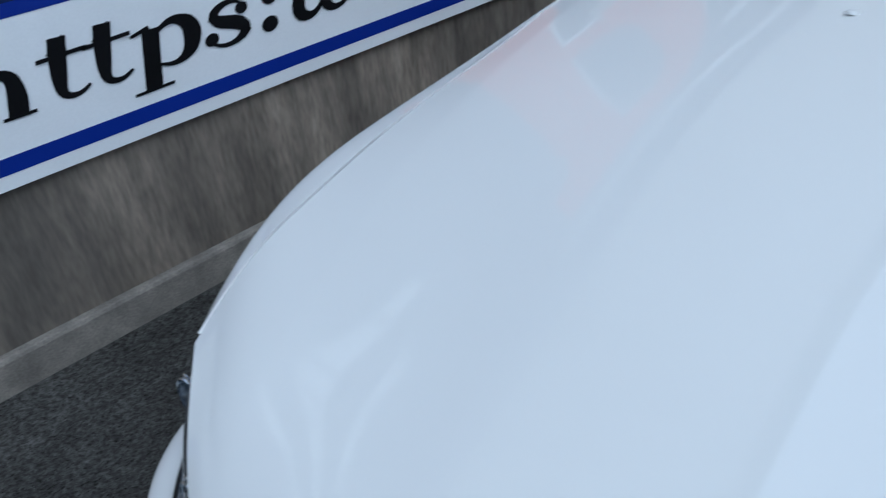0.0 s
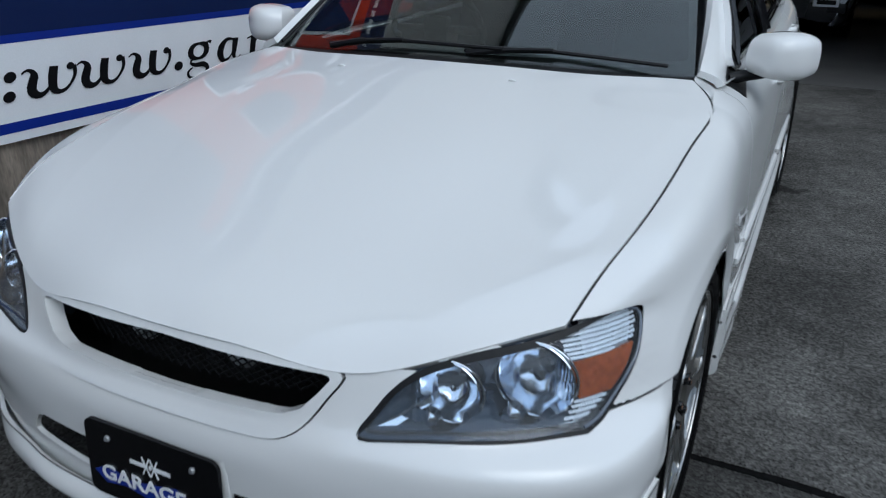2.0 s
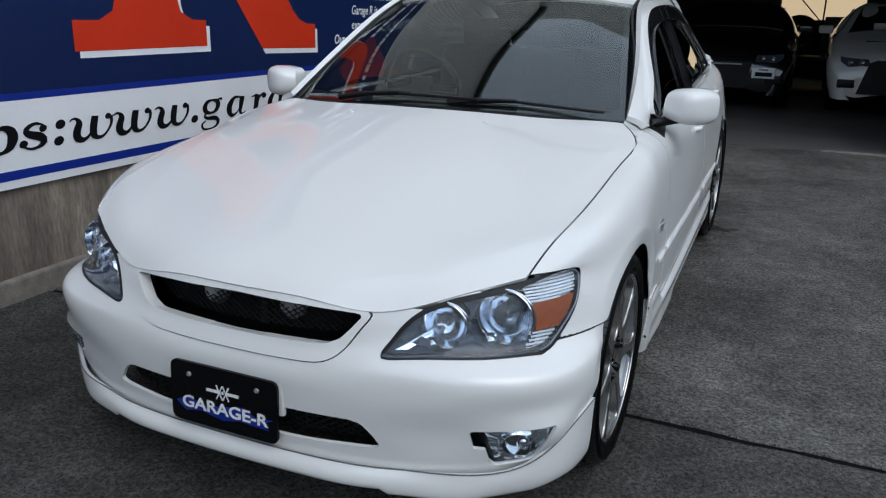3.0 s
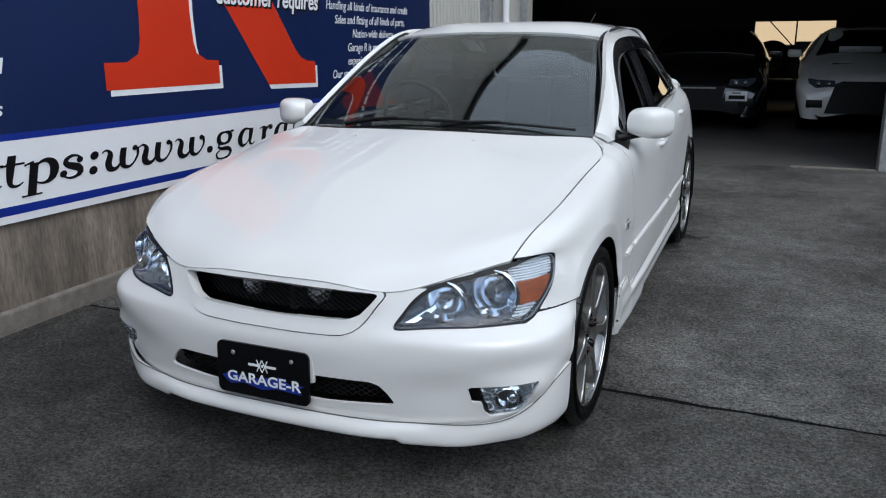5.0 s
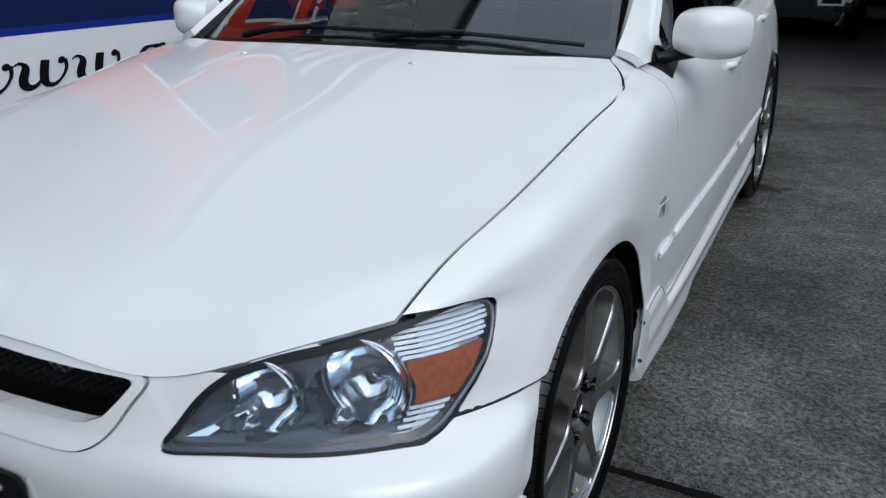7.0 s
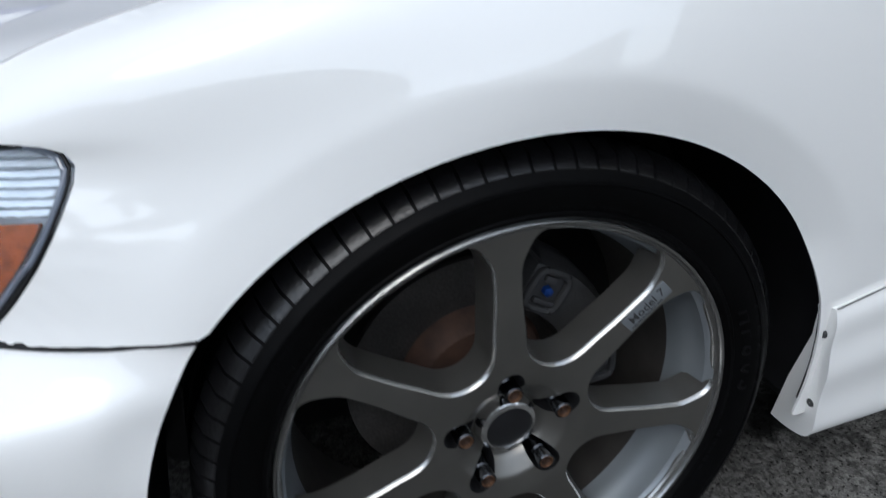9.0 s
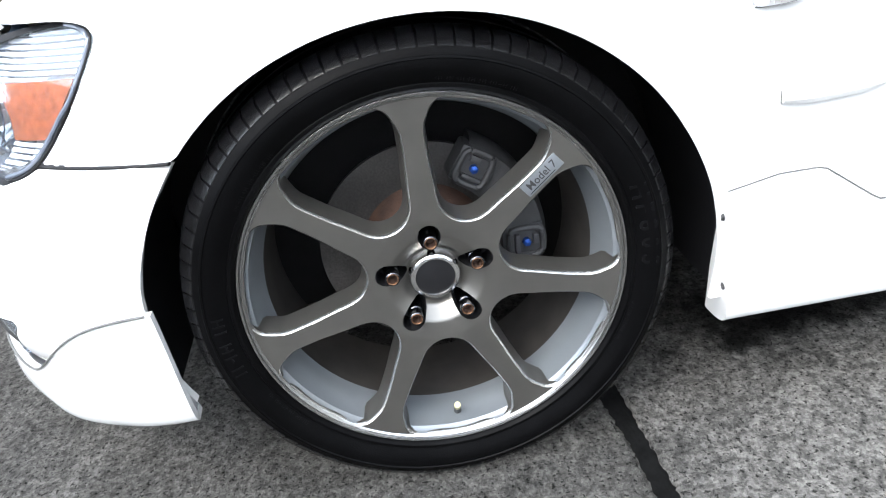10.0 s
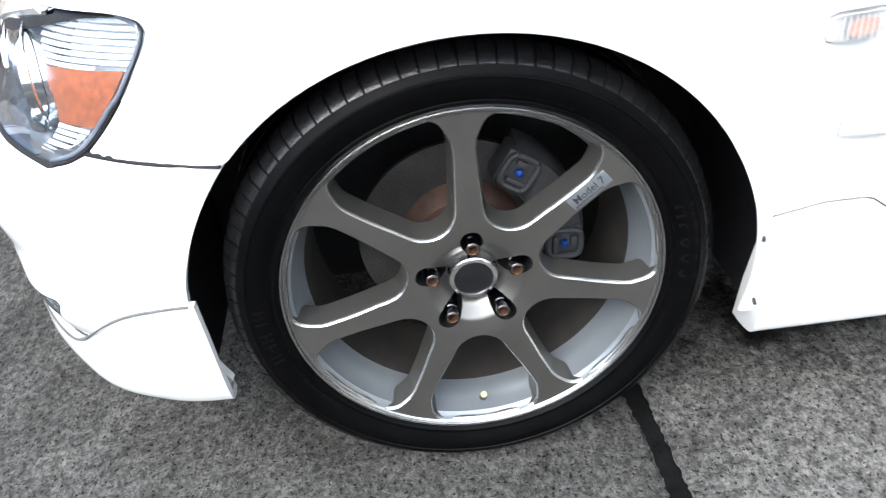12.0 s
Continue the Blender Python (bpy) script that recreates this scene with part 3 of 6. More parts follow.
# the fender lies flush with the lamp's rear end
near = front_half.reshape(-1, 3)
near = near[(near[:, 0] > 0.66) & (near[:, 1] < -0.24)]
for i in range(flank.shape[0]):
    for j in range(flank.shape[1]):
        x, y, z = flank[i, j]
        if y < -0.27 and 0.52 < z < 0.69:
            k = np.argmin((near[:, 1] - y) ** 2 + (near[:, 2] - z) ** 2)
            flank[i, j, 0] += (near[k, 0] - x) * min(1.0, (-0.27 - y) / 0.06) * min(1.0, (0.69 - z) / 0.03)
# an even gap along the bonnet
bonnet_edge = bonnet_grid[:, -1]
for j in range(flank.shape[1]):
    y = flank[0, j, 1]
    if y < 0.42:
        want = np.array([np.interp(y, bonnet_edge[:, 1], bonnet_edge[:, 0]) + 0.0056, y, np.interp(y, bonnet_edge[:, 1], bonnet_edge[:, 2]) - 0.0005])
        drift = (want - flank[0, j]) * min(1.0, (0.42 - y) / 0.12)
        for i in range(24):
            flank[i, j] += drift * (1 - i / 24) ** 2
SILL = 0.215


def door_line(p, y0):
    """Distance behind a door gap that leans slightly with height."""
    return p[:, 1] - (y0 + 0.08 * (0.55 - p[:, 2]) * (p[:, 2] < 0.55) + 0.10 * np.maximum(p[:, 2] - 0.62, 0))


def arch_lip(outline):
    return without(outline, [1, 2])


PANELS = [
    ("front_fender", [without(LAMP_SIDE, [1, 2], 0.003), arch_lip(ARCH_FRONT), lambda p: -door_line(p, 0.5635),
                      lambda p: np.where(p[:, 1] < 0.0, p[:, 2] - 0.5375, p[:, 2] - SILL)], 0.003),
    ("front_door", [lambda p: door_line(p, 0.5685), lambda p: 1.6275 - p[:, 1], lambda p: p[:, 2] - SILL], 0.003),
    ("rear_door", [lambda p: p[:, 1] - 1.6325, lambda p: 2.445 - p[:, 1], arch_lip(ARCH_REAR), lambda p: p[:, 2] - SILL], 0.003),
    ("rear_quarter", [lambda p: p[:, 1] - 2.45, arch_lip(ARCH_REAR), lambda p: p[:, 2] - SILL], 0.003),
]
sides = {}
for name, cuts, rim in PANELS:
    shape = sheet(flank, cuts, rim, flip=False)
    sides[name] = (part(name, shape, PAINT, car), part(name, mirrored(shape), PAINT, car))
inner_shape = sheet(pushed(flank, -0.010), [without(LAMP_SIDE, [1, 2], 0.02), without(ARCH_FRONT, [1, 2], 0.006), without(ARCH_REAR, [1, 2], 0.006), lambda p: p[:, 2] - 0.23, lambda p: np.where(p[:, 1] < 0.0, p[:, 2] - 0.545, 1.0)], 0.0)
part("inner_flank", inner_shape, BLACK, car)
part("inner_flank", mirrored(inner_shape), BLACK, car)

tail = bonnet_edge[bonnet_edge[:, 1] > 0.30]
tail = tail[np.linspace(0, len(tail) - 1, 7).astype(int)]
along = np.gradient(tail, axis=0)
out = np.stack([along[:, 1], -along[:, 0], 0 * along[:, 0]], 1)
out /= np.linalg.norm(out, axis=1)[:, None]
INNER = [tuple(p) for p in tail + out * 0.0045] + [(0.6735, 0.598, 0.930), (0.662, 0.660, 0.962)]
OUTER = [(float(np.interp(y, flank[0, :, 1], flank[0, :, 0])) + 0.005, y, float(np.interp(y, flank[0, :, 1], flank[0, :, 2])) - 0.0040) for y in np.linspace(0.30, 0.66, 9)]
MEAN = [tuple((np.array(a) + np.array(b)) / 2 + np.array([0.001, 0, 0.001])) for a, b in zip(INNER, OUTER)]
CORNER_FILL = [INNER, MEAN, OUTER]
fill_grid = surface(CORNER_FILL, 14, 40)
for side, fix in ((1, lambda s: s), (-1, mirrored)):
    part("fender_corner", fix(sheet(fill_grid, rim=0.0, flip=True)), PAINT, sides["front_fender"][0 if side > 0 else 1])

seam_line = []
for j in range(front_half.shape[1]):
    col = front_half[:, j]
    p = np.array([np.interp(0.5355, col[:, 2], col[:, k]) for k in range(3)])
    if -0.462 < p[1] < -0.278 and p[0] > 0.72:
        seam_line.append((p[0] - 0.0045, p[1], p[2]))
for fix in (lambda s: s, mirrored):
    part("fender_seam", fix(tube(seam_line, 0.0036, 6)), BLACK, bumper)

# cabin sides, roof and glass
BELT, = narrowed([[(0.728, 0.577, 0.896), (0.750, 0.946, 0.898), (0.755, 1.400, 0.904), (0.755, 1.900, 0.914), (0.745, 2.400, 0.932), (0.715, 2.850, 0.953), (0.670, 3.200, 0.972)]])
RAIL = [(0.676, 0.565, 0.925), (0.625, 0.90, 1.118), (0.548, 1.27, 1.305), (0.540, 1.75, 1.338), (0.535, 2.30, 1.300), (0.555, 2.75, 1.145), (0.610, 3.17, 0.992)]
MIDDLE = [((a[0] + b[0]) / 2 + 0.012, (a[1] + b[1]) / 2, (a[2] + b[2]) / 2) for a, b in zip(BELT, RAIL)]
cabin = surface([BELT, MIDDLE, RAIL], 60, 200)
WINDOW = smooth_line([(0.745, 0.922), (0.848, 0.997), (0.995, 1.102), (1.15, 1.205), (1.30, 1.260), (1.55, 1.288), (1.90, 1.290), (2.20, 1.260), (2.45, 1.180),
                      (2.66, 1.060), (2.76, 0.978), (2.70, 0.960), (2.40, 0.949), (1.90, 0.931), (1.40, 0.919), (0.97, 0.913), (0.775, 0.911)], 110, closed=True)
frame_shape = sheet(cabin, [without(WINDOW, [1, 2])], 0.02, flip=False)
trim_shape = sheet(pushed(cabin, -0.003), [within(WINDOW, [1, 2]), without(smooth_line([(1.63 + (a - 1.63) * 0.965, 1.06 + (b - 1.06) * 0.86) for a, b in WINDOW], 110, closed=True), [1, 2])], 0.01)
for k, fix in enumerate((lambda s: s, mirrored)):
    part("pillar_frame", fix(frame_shape), PAINT, car)
    part("window_trim", fix(trim_shape), BLACK_PAINT, sides["front_door"][k], "black rubber window trim")
    for panel, lo, hi in (("front_door", 0.70, 1.60), ("rear_door", 1.70, 2.80)):
        pane = sheet(pushed(cabin, 0.006), [within(WINDOW, [1, 2], -0.004), lambda p, lo=lo, hi=hi: np.minimum(p[:, 1] - lo, hi - p[:, 1])], 0.004)
        part("window_pane", fix(pane), SIDE_GLASS, sides[panel][k], "dark smoked side glass")
    post = sheet(pushed(cabin, -0.004), [within(WINDOW, [1, 2], -0.002), lambda p: np.minimum(p[:, 1] - 1.58, 1.72 - p[:, 1])], 0.012)
    part("door_post", fix(post), BLACK_PAINT, sides["rear_door"][k])
    visor = sheet(pushed(cabin, -0.014), [within(WINDOW, [1, 2], -0.006), without(WINDOW - np.array([0.0, 0.055]), [1, 2]), lambda p: p[:, 1] - 0.80], 0.006)
    part("rain_visor", fix(visor), BLACK_PAINT, sides["front_door"][k], "smoked plastic rain visor")

GLASS_TOP = [(0, 1.175, 1.322), (0.20, 1.183, 1.319), (0.40, 1.212, 1.308), (0.525, 1.245, 1.288)]
GLASS_BASE = [(0, 0.470, 0.937), (0.25, 0.490, 0.933), (0.50, 0.540, 0.922), (0.668, 0.588, 0.915)]
GLASS_MID = [((a[0] + b[0]) / 2, (a[1] + b[1]) / 2 - 0.010, (a[2] + b[2]) / 2 + 0.022) for a, b in zip(GLASS_TOP, GLASS_BASE)]
screen_grid = surface([both_sides(GLASS_BASE), both_sides(GLASS_MID), both_sides(GLASS_TOP)], 50, 80)
screen = part("windscreen", join(sheet(screen_grid, rim=0.0, flip=True), sheet(pushed(screen_grid, 0.005), rim=0.0)), WINDSCREEN_GLASS, car, "tinted laminated windscreen")
screen.visible_shadow = False
inner = sheet(pushed(screen_grid, 0.008), [lambda p: 0.018 - np.minimum.reduce([
    np.abs(np.abs(p[:, 0]) - (0.668 - 0.143 * np.clip((p[:, 2] - 0.915) / 0.373, 0, 1))), np.abs(p[:, 2] - 0.932) * 1.2 + 0.0, np.abs(p[:, 2] - 1.322) * 1.6])], 0.003, flip=True)
part("black_border", inner, BLACK, screen, "black printed glass border")

ROOF = [
    [(0, 1.185, 1.329), (0.20, 1.193, 1.326), (0.40, 1.222, 1.316), (0.535, 1.262, 1.300)],
    [(0, 1.35, 1.366), (0.20, 1.36, 1.364), (0.40, 1.39, 1.354), (0.550, 1.45, 1.328)],
    [(0, 1.72, 1.382), (0.20, 1.73, 1.380), (0.40, 1.75, 1.368), (0.546, 1.77, 1.338)],
    [(0, 2.10, 1.370), (0.20, 2.10, 1.368), (0.40, 2.10, 1.356), (0.540, 2.10, 1.324)],
    [(0, 2.40, 1.328), (0.20, 2.40, 1.326), (0.40, 2.38, 1.312), (0.535, 2.34, 1.290)],
]
roof_grid = surface([both_sides(r) for r in ROOF], 40, 60)
part("roof", sheet(roof_grid, rim=0.02, flip=True), PAINT, car)
for side in (-1, 1):
    gutter = [(x * side, y, z + 0.004) for x, y, z in smooth_line([(0.674, 0.59, 0.925), (0.614, 0.93, 1.122), (0.537, 1.26, 1.300), (0.548, 1.45, 1.328), (0.544, 1.77, 1.339), (0.538, 2.10, 1.325), (0.533, 2.34, 1.290)], 30)]
    part("roof_moulding", tube(gutter, 0.0055, 6), BLACK, car)
REAR_GLASS = [
    [(0, 2.41, 1.320), (0.25, 2.40, 1.316), (0.525, 2.35, 1.286)],
    [(0, 2.75, 1.182), (0.25, 2.74, 1.177), (0.550, 2.72, 1.147)],
    [(0, 3.05, 1.012), (0.27, 3.05, 1.009), (0.590, 3.02, 1.002)],
]
part("rear_window", sheet(surface([both_sides(r) for r in REAR_GLASS], 20, 30), rim=0.005, flip=True), SIDE_GLASS, car)
BOOT = [
    [(0, 3.055, 1.003), (0.300, 3.050, 1.000), (0.600, 3.050, 0.982), (0.675, 3.080, 0.962)],
    [(0, 3.350, 1.010), (0.300, 3.340, 1.006), (0.580, 3.320, 0.987), (0.655, 3.320, 0.965)],
    [(0, 3.550, 1.003), (0.300, 3.530, 0.998), (0.540, 3.500, 0.982), (0.610, 3.470, 0.962)],
    [(0, 3.600, 0.957), (0.300, 3.585, 0.952), (0.540, 3.560, 0.942), (0.600, 3.545, 0.931)],
]
part("boot_lid", sheet(surface([both_sides(r) for r in BOOT], 24, 40), rim=0.02, flip=True), PAINT, car)
TAIL = [
    [(0, 3.600, 0.952), (0.300, 3.585, 0.947), (0.500, 3.570, 0.942), (0.605, 3.545, 0.931)],
    [(0, 3.630, 0.733), (0.300, 3.615, 0.733), (0.550, 3.590, 0.733), (0.700, 3.530, 0.733)],
    [(0, 3.690, 0.509), (0.300, 3.675, 0.509), (0.580, 3.630, 0.509), (0.720, 3.540, 0.509)],
    [(0, 3.660, 0.224), (0.300, 3.645, 0.224), (0.560, 3.600, 0.224), (0.700, 3.530, 0.224)],
]
rear = part("rear_bumper", sheet(surface([both_sides(r) for r in TAIL], 24, 40), rim=0.02, flip=False), PAINT, car)

# side skirts and rub strips
def skirt_column(y):
    """One upright section of the side skirt, from its top edge to its underside."""
    top = float(np.interp(y, [0.364, 0.43, 0.488, 0.568, 0.62, 2.15, 2.30], [0.376, 0.387, 0.385, 0.324, 0.321, 0.322, 0.352]))
    ridge = float(np.interp(y, [0.364, 0.56, 0.90, 2.30], [0.282, 0.2985, 0.288, 0.292]))
    foot = float(np.interp(y, [0.364, 0.86, 0.95, 1.9, 2.15, 2.30], [0.184, 0.178, 0.206, 0.206, 0.190, 0.184]))
    wide = 0.005 * float(np.interp(y, [0.364, 0.60, 1.2, 1.9, 2.30], [0, 0.8, 1.0, 1.0, 0.4]))
    shift = 0.004 * max(0.0, 1 - (y - 0.364) / 0.05)
    proud = 0.0035 * max(0.0, 1 - max(y - 0.46, 0.0) / 0.12)
    return [(0.8465 + proud, y, top), (0.8505 + proud + wide * 0.4, y, top - 0.012), (0.8525 + proud * 0.5 + wide * 0.6, y, (top + ridge) / 2), (0.8565 + wide, y, ridge + 0.002),
            (0.8545 + wide, y, ridge - 0.014), (0.851 + wide, y + shift * 0.5, (ridge + foot) / 2), (0.8435 + wide, y + shift, foot), (0.800, y + shift, foot - 0.015)]


skirt_ys = np.concatenate([np.linspace(0.364, 0.66, 70), np.linspace(0.67, 1.2, 45), np.linspace(1.23, 2.30, 45)])
skirt_grid = np.stack([np.array(smooth_line(narrowed([skirt_column(y)])[0], 60)) for y in skirt_ys], 1)
skirt_shape = sheet(skirt_grid, rim=0.03, flip=False)
skirt_seam = [tuple(p + np.array([0.0012, 0.0, 0.0010])) for p in skirt_grid[0]]
front_edge = skirt_grid[:, 0]
cap_shape = slab([(x + 0.0004, z) for x, z in front_edge[:, [0, 2]]] + [(0.782, 0.169), (0.800, 0.245), (0.826, 0.330), (0.836, 0.3735)], lambda a, b, d: (a, 0.3632 + 0.0042 * min(max((0.30 - b) / 0.12, 0.0), 1.0) + d, b), 0.01)
strip_line = [(x, y, z) for x, y, z in smooth_line([(0.852, 0.428, 0.486), (0.851, 0.613, 0.487), (0.848, 1.199, 0.479), (0.839, 1.900, 0.478), (0.833, 2.300, 0.485)], 24)]


def strip(y0, y1, ring=((-0.008, -0.014), (0.003, -0.013), (0.008, -0.006), (0.008, 0.006), (0.003, 0.013), (-0.008, 0.014))):
    line = smooth_line([p for p in strip_line], 60)
    pts, faces = [], []
    sel = [p for p in line if y0 <= p[1] <= y1]
    for i, p in enumerate(sel):
        s = 0.6 if i in (0, len(sel) - 1) else 1.0
        pts += [(p[0] + a * s, p[1], p[2] + b * s) for a, b in ring]
    m = len(ring)
    for i in range(len(sel) - 1):
        faces += [(i * m + k, i * m + k + 1, (i + 1) * m + k + 1, (i + 1) * m + k) for k in range(m - 1)]
    faces += [tuple(reversed(range(m))), tuple(range(len(pts) - m, len(pts)))]
    return pts, faces


MARKER = [(0.037 * np.sign(math.cos(a)) * abs(math.cos(a)) ** 0.45, 0.0165 * np.sign(math.sin(a)) * abs(math.sin(a)) ** 0.55 + 0.004 * math.cos(a)) for a in np.linspace(0, 2 * math.pi, 41)[:-1]]
for k, fix in enumerate((lambda s: s, mirrored)):
    skirt = part("side_skirt", fix(skirt_shape), PAINT, car, "white aero side skirt")
    part("end_cap", fix(cap_shape), PAINT, skirt)
    # thin grey tube stands for the shaded gap above the skirt
    part("seam", fix(tube(skirt_seam[::3], 0.0011, 6)), SEAM_GREY, skirt)
    for b in (0.235, 0.338):
        part("screw", fix(moved(turned([(0.0, 0.006), (-0.003, 0.005), (-0.003, 0.0005)], 12, "Y"), pose(0.840, 0.3632 + (0.004 if b < 0.25 else 0.0), b))), DARK_STEEL, skirt)
    for panel, y0, y1 in (("front_fender", 0.42, 0.563), ("front_door", 0.569, 1.625), ("rear_door", 1.635, 2.31)):
        moulding = part("rub_strip", fix(strip(y0, y1)), PAINT, sides[panel][k])
        # grey backing plate drawn as the shade line round the strip
        part("strip_gap", fix(strip(y0 - 0.002, y1, ((-0.008, -0.0143), (-0.0030, -0.0141), (-0.0030, 0.0130), (-0.008, 0.0132)))), SEAM_GREY, moulding)
    lamp = slab(MARKER, lambda a, b, d: (0.8520 + d - 0.25 * (a * a) / 0.04, 0.421 + a * 0.92, 0.611 + b * 0.90), 0.008)
    lens = part("side_marker", fix(lamp), REPEATER, sides["front_fender"][k], "clear side repeater lamp with an amber bulb")
    part("marker_seal", fix(slab(MARKER, lambda a, b, d: (0.8500 + d - 0.25 * (a * a) / 0.04, 0.421 + a, 0.611 + b), 0.006)), SEAM_GREY, lens)
    part("marker_bulb", fix(slab([(a * 0.42, b * 0.55) for a, b in MARKER], lambda a, b, d: (0.8604 + d, 0.424 + a, 0.611 + b), 0.0004)), AMBER_PALE, lens)
    for x in np.linspace(-0.6, 0.6, 7):
        part("marker_rib", fix(tube([(0.8604, 0.421 + 0.033 * x, 0.598), (0.8604, 0.421 + 0.033 * x, 0.624)], 0.0010, 5)), REPEATER, lens)
    for panel, x, y, z in (("front_door", 0.812, 1.42, 0.800), ("rear_door", 0.772, 2.40, 0.860)):
        grip = tube(smooth_line([(x - 0.02, y - 0.09, z - 0.004), (x + 0.014, y - 0.07, z), (x + 0.020, y, z + 0.002), (x + 0.014, y + 0.07, z), (x - 0.02, y + 0.09, z - 0.004)], 14), 0.012, 10)
        part("door_handle", fix(grip), PAINT, sides[panel][k])

# door mirrors
MIRROR = [
    [(0.802, 0.765, 0.908), (0.850, 0.755, 0.899), (0.905, 0.772, 0.899), (0.935, 0.802, 0.908)],
    [(0.778, 0.735, 0.925), (0.845, 0.700, 0.917), (0.915, 0.730, 0.917), (0.950, 0.790, 0.926)],
    [(0.774, 0.722, 0.962), (0.845, 0.686, 0.964), (0.918, 0.720, 0.964), (0.954, 0.786, 0.962)],
    [(0.780, 0.735, 1.000), (0.845, 0.700, 1.010), (0.915, 0.730, 1.009), (0.950, 0.790, 0.998)],
    [(0.802, 0.768, 1.018), (0.850, 0.756, 1.025), (0.905, 0.773, 1.024), (0.932, 0.803, 1.014)],
]
shell = surface(MIRROR, 24, 28)
back = shell.copy()
back[..., 1] = 0.812
back = back * [0.96, 1, 0.96] + [0.872 * 0.04, 0, 0.96 * 0.04]
loop = [(0, j) for j in range(29)] + [(i, 28) for i in range(1, 25)] + [(24, j) for j in range(27, -1, -1)] + [(i, 0) for i in range(23, 0, -1)]
rim_pts = [tuple(shell[i, j]) for i, j in loop] + [tuple(back[i, j]) for i, j in loop]
n = len(loop)
rim_shape = rim_pts, [((a + 1) % n, a, a + n, (a + 1) % n + n) for a in range(n)]
glass_shape = [tuple(back[i, j] - np.array([0, 0.004, 0])) for i, j in loop], [tuple(reversed(range(n)))]
arm_shape = tube([(0.735, 0.735, 0.896), (0.775, 0.755, 0.905), (0.83, 0.775, 0.916)], [0.017, 0.016, 0.016], 16)
sail_shape = join(sheet(pushed(flank, 0.002), [within([(0.662, 0.861), (0.70, 0.867), (0.88, 0.884), (0.90, 0.91), (0.668, 0.91)], [1, 2])], 0.003),
                  sheet(pushed(cabin, -0.003), [within([(0.668, 0.885), (0.702, 0.912), (0.745, 0.930), (0.83, 0.988), (0.90, 0.93), (0.92, 0.89)], [1, 2])], 0.003))
for k, fix in enumerate((lambda s: s, mirrored)):
    housing = part("door_mirror", fix(join(sheet(shell, rim=0, flip=False), rim_shape)), PAINT, car, angle=50)
    part("mirror_glass", fix(glass_shape), CHROME, housing)
    part("mirror_arm", fix(arm_shape), BLACK, housing)
    part("mirror_sail", fix(sail_shape), BLACK, housing, "black plastic mirror mount")

# upper grille
grille_frame = part("grille", sheet(pushed(front, -0.004), [within(even_outline(GRILLE_FRAME), [0, 2]), without(even_outline(GRILLE_OPEN), [0, 2])], 0.035, flip=True), PAINT, bumper, "body-coloured grille surround")


def lattice(outline, y_of, pitch, slope, width, depth, lean=0.0):
    """Diagonal bars both ways, clipped to an even outline."""
    out = []
    xs = [p[0] for p in outline]
    zs = [p[1] for p in outline]
    poly = np.array(outline)
    for sgn in (1, -1):
        c = min(zs) - max(xs) * slope
        while c < max(zs) + max(xs) * slope:
            s = np.linspace(min(xs), max(xs), 120)
            line = np.stack([s, c + sgn * slope * s], 1)
            inside = distance(poly, line) > 0
            run = []
            for i in range(len(s) + 1):
                if i < len(s) and inside[i]:
                    run.append(line[i])
                elif len(run) > 1:
                    pts = run[:: max(1, len(run) // 5)]
                    if not np.allclose(pts[-1], run[-1]):
                        pts = list(pts) + [run[-1]]
                    q = []
                    for x, z in pts:
                        y = y_of(x, z)
                        q += [(x, y, z - width / 2), (x, y, z + width / 2), (x, y + depth, z + width / 2), (x, y + depth, z - width / 2)]
                    f = []
                    for i2 in range(len(pts) - 1):
                        for k2 in range(4):
                            n2 = (k2 + 1) % 4
                            f.append((i2 * 4 + k2, i2 * 4 + n2, (i2 + 1) * 4 + n2, (i2 + 1) * 4 + k2))
                    out.append((q, f))
                    run = []
                else:
                    run = []
            c += pitch
    return join(*out)


part("grille_mesh", lattice(even_outline(GRILLE_OPEN), lambda x, z: -0.655 + 0.30 * x * x + 0.45 * (z - 0.505), 0.0125, 0.55, 0.0032, 0.003), BLACK, grille_frame, "black diamond wire mesh", flat=True)
part("intake_mesh", lattice(even_outline(INTAKE), lambda x, z: -0.688 + 0.22 * x * x, 0.017, 0.6, 0.0050, 0.006), BLACK, bumper, "black lower intake mesh", flat=True)
for x in (-0.13, 0.11):
    horn = turned([(-0.012, 0.001), (-0.014, 0.012), (-0.006, 0.018), (-0.010, 0.026), (0.0, 0.036), (0.02, 0.036)], 24, "Y")
    part("horn", moved(horn, pose(x, -0.612, 0.566)), STEEL, grille_frame, "grey horn behind the mesh")
part("bonnet_latch_stay", box(-0.022, 0.0, -0.57, -0.53, 0.48, 0.61, 0.004), DARK_STEEL, grille_frame)
part("radiator", box(-0.40, 0.40, -0.44, -0.40, 0.20, 0.60, 0.01), BLACK, car)

# show plate in the number plate recess
PLATE = [(sx * 0.145 + 0.020 * math.cos(a), sz * 0.0625 + 0.020 * math.sin(a)) for sx, sz, q in ((1, 1, 0), (-1, 1, 90), (-1, -1, 180), (1, -1, 270)) for a in np.radians(np.linspace(q, q + 90, 7))]
plate = part("plate_board", slab(PLATE, lambda a, b, d: (a, d - 0.006, b), 0.008), PLATE_BLACK, bumper, "glossy black show plate with white lettering")
plate.matrix_basis = pose(-0.008, -0.750, 0.340, -3, 0, 0)


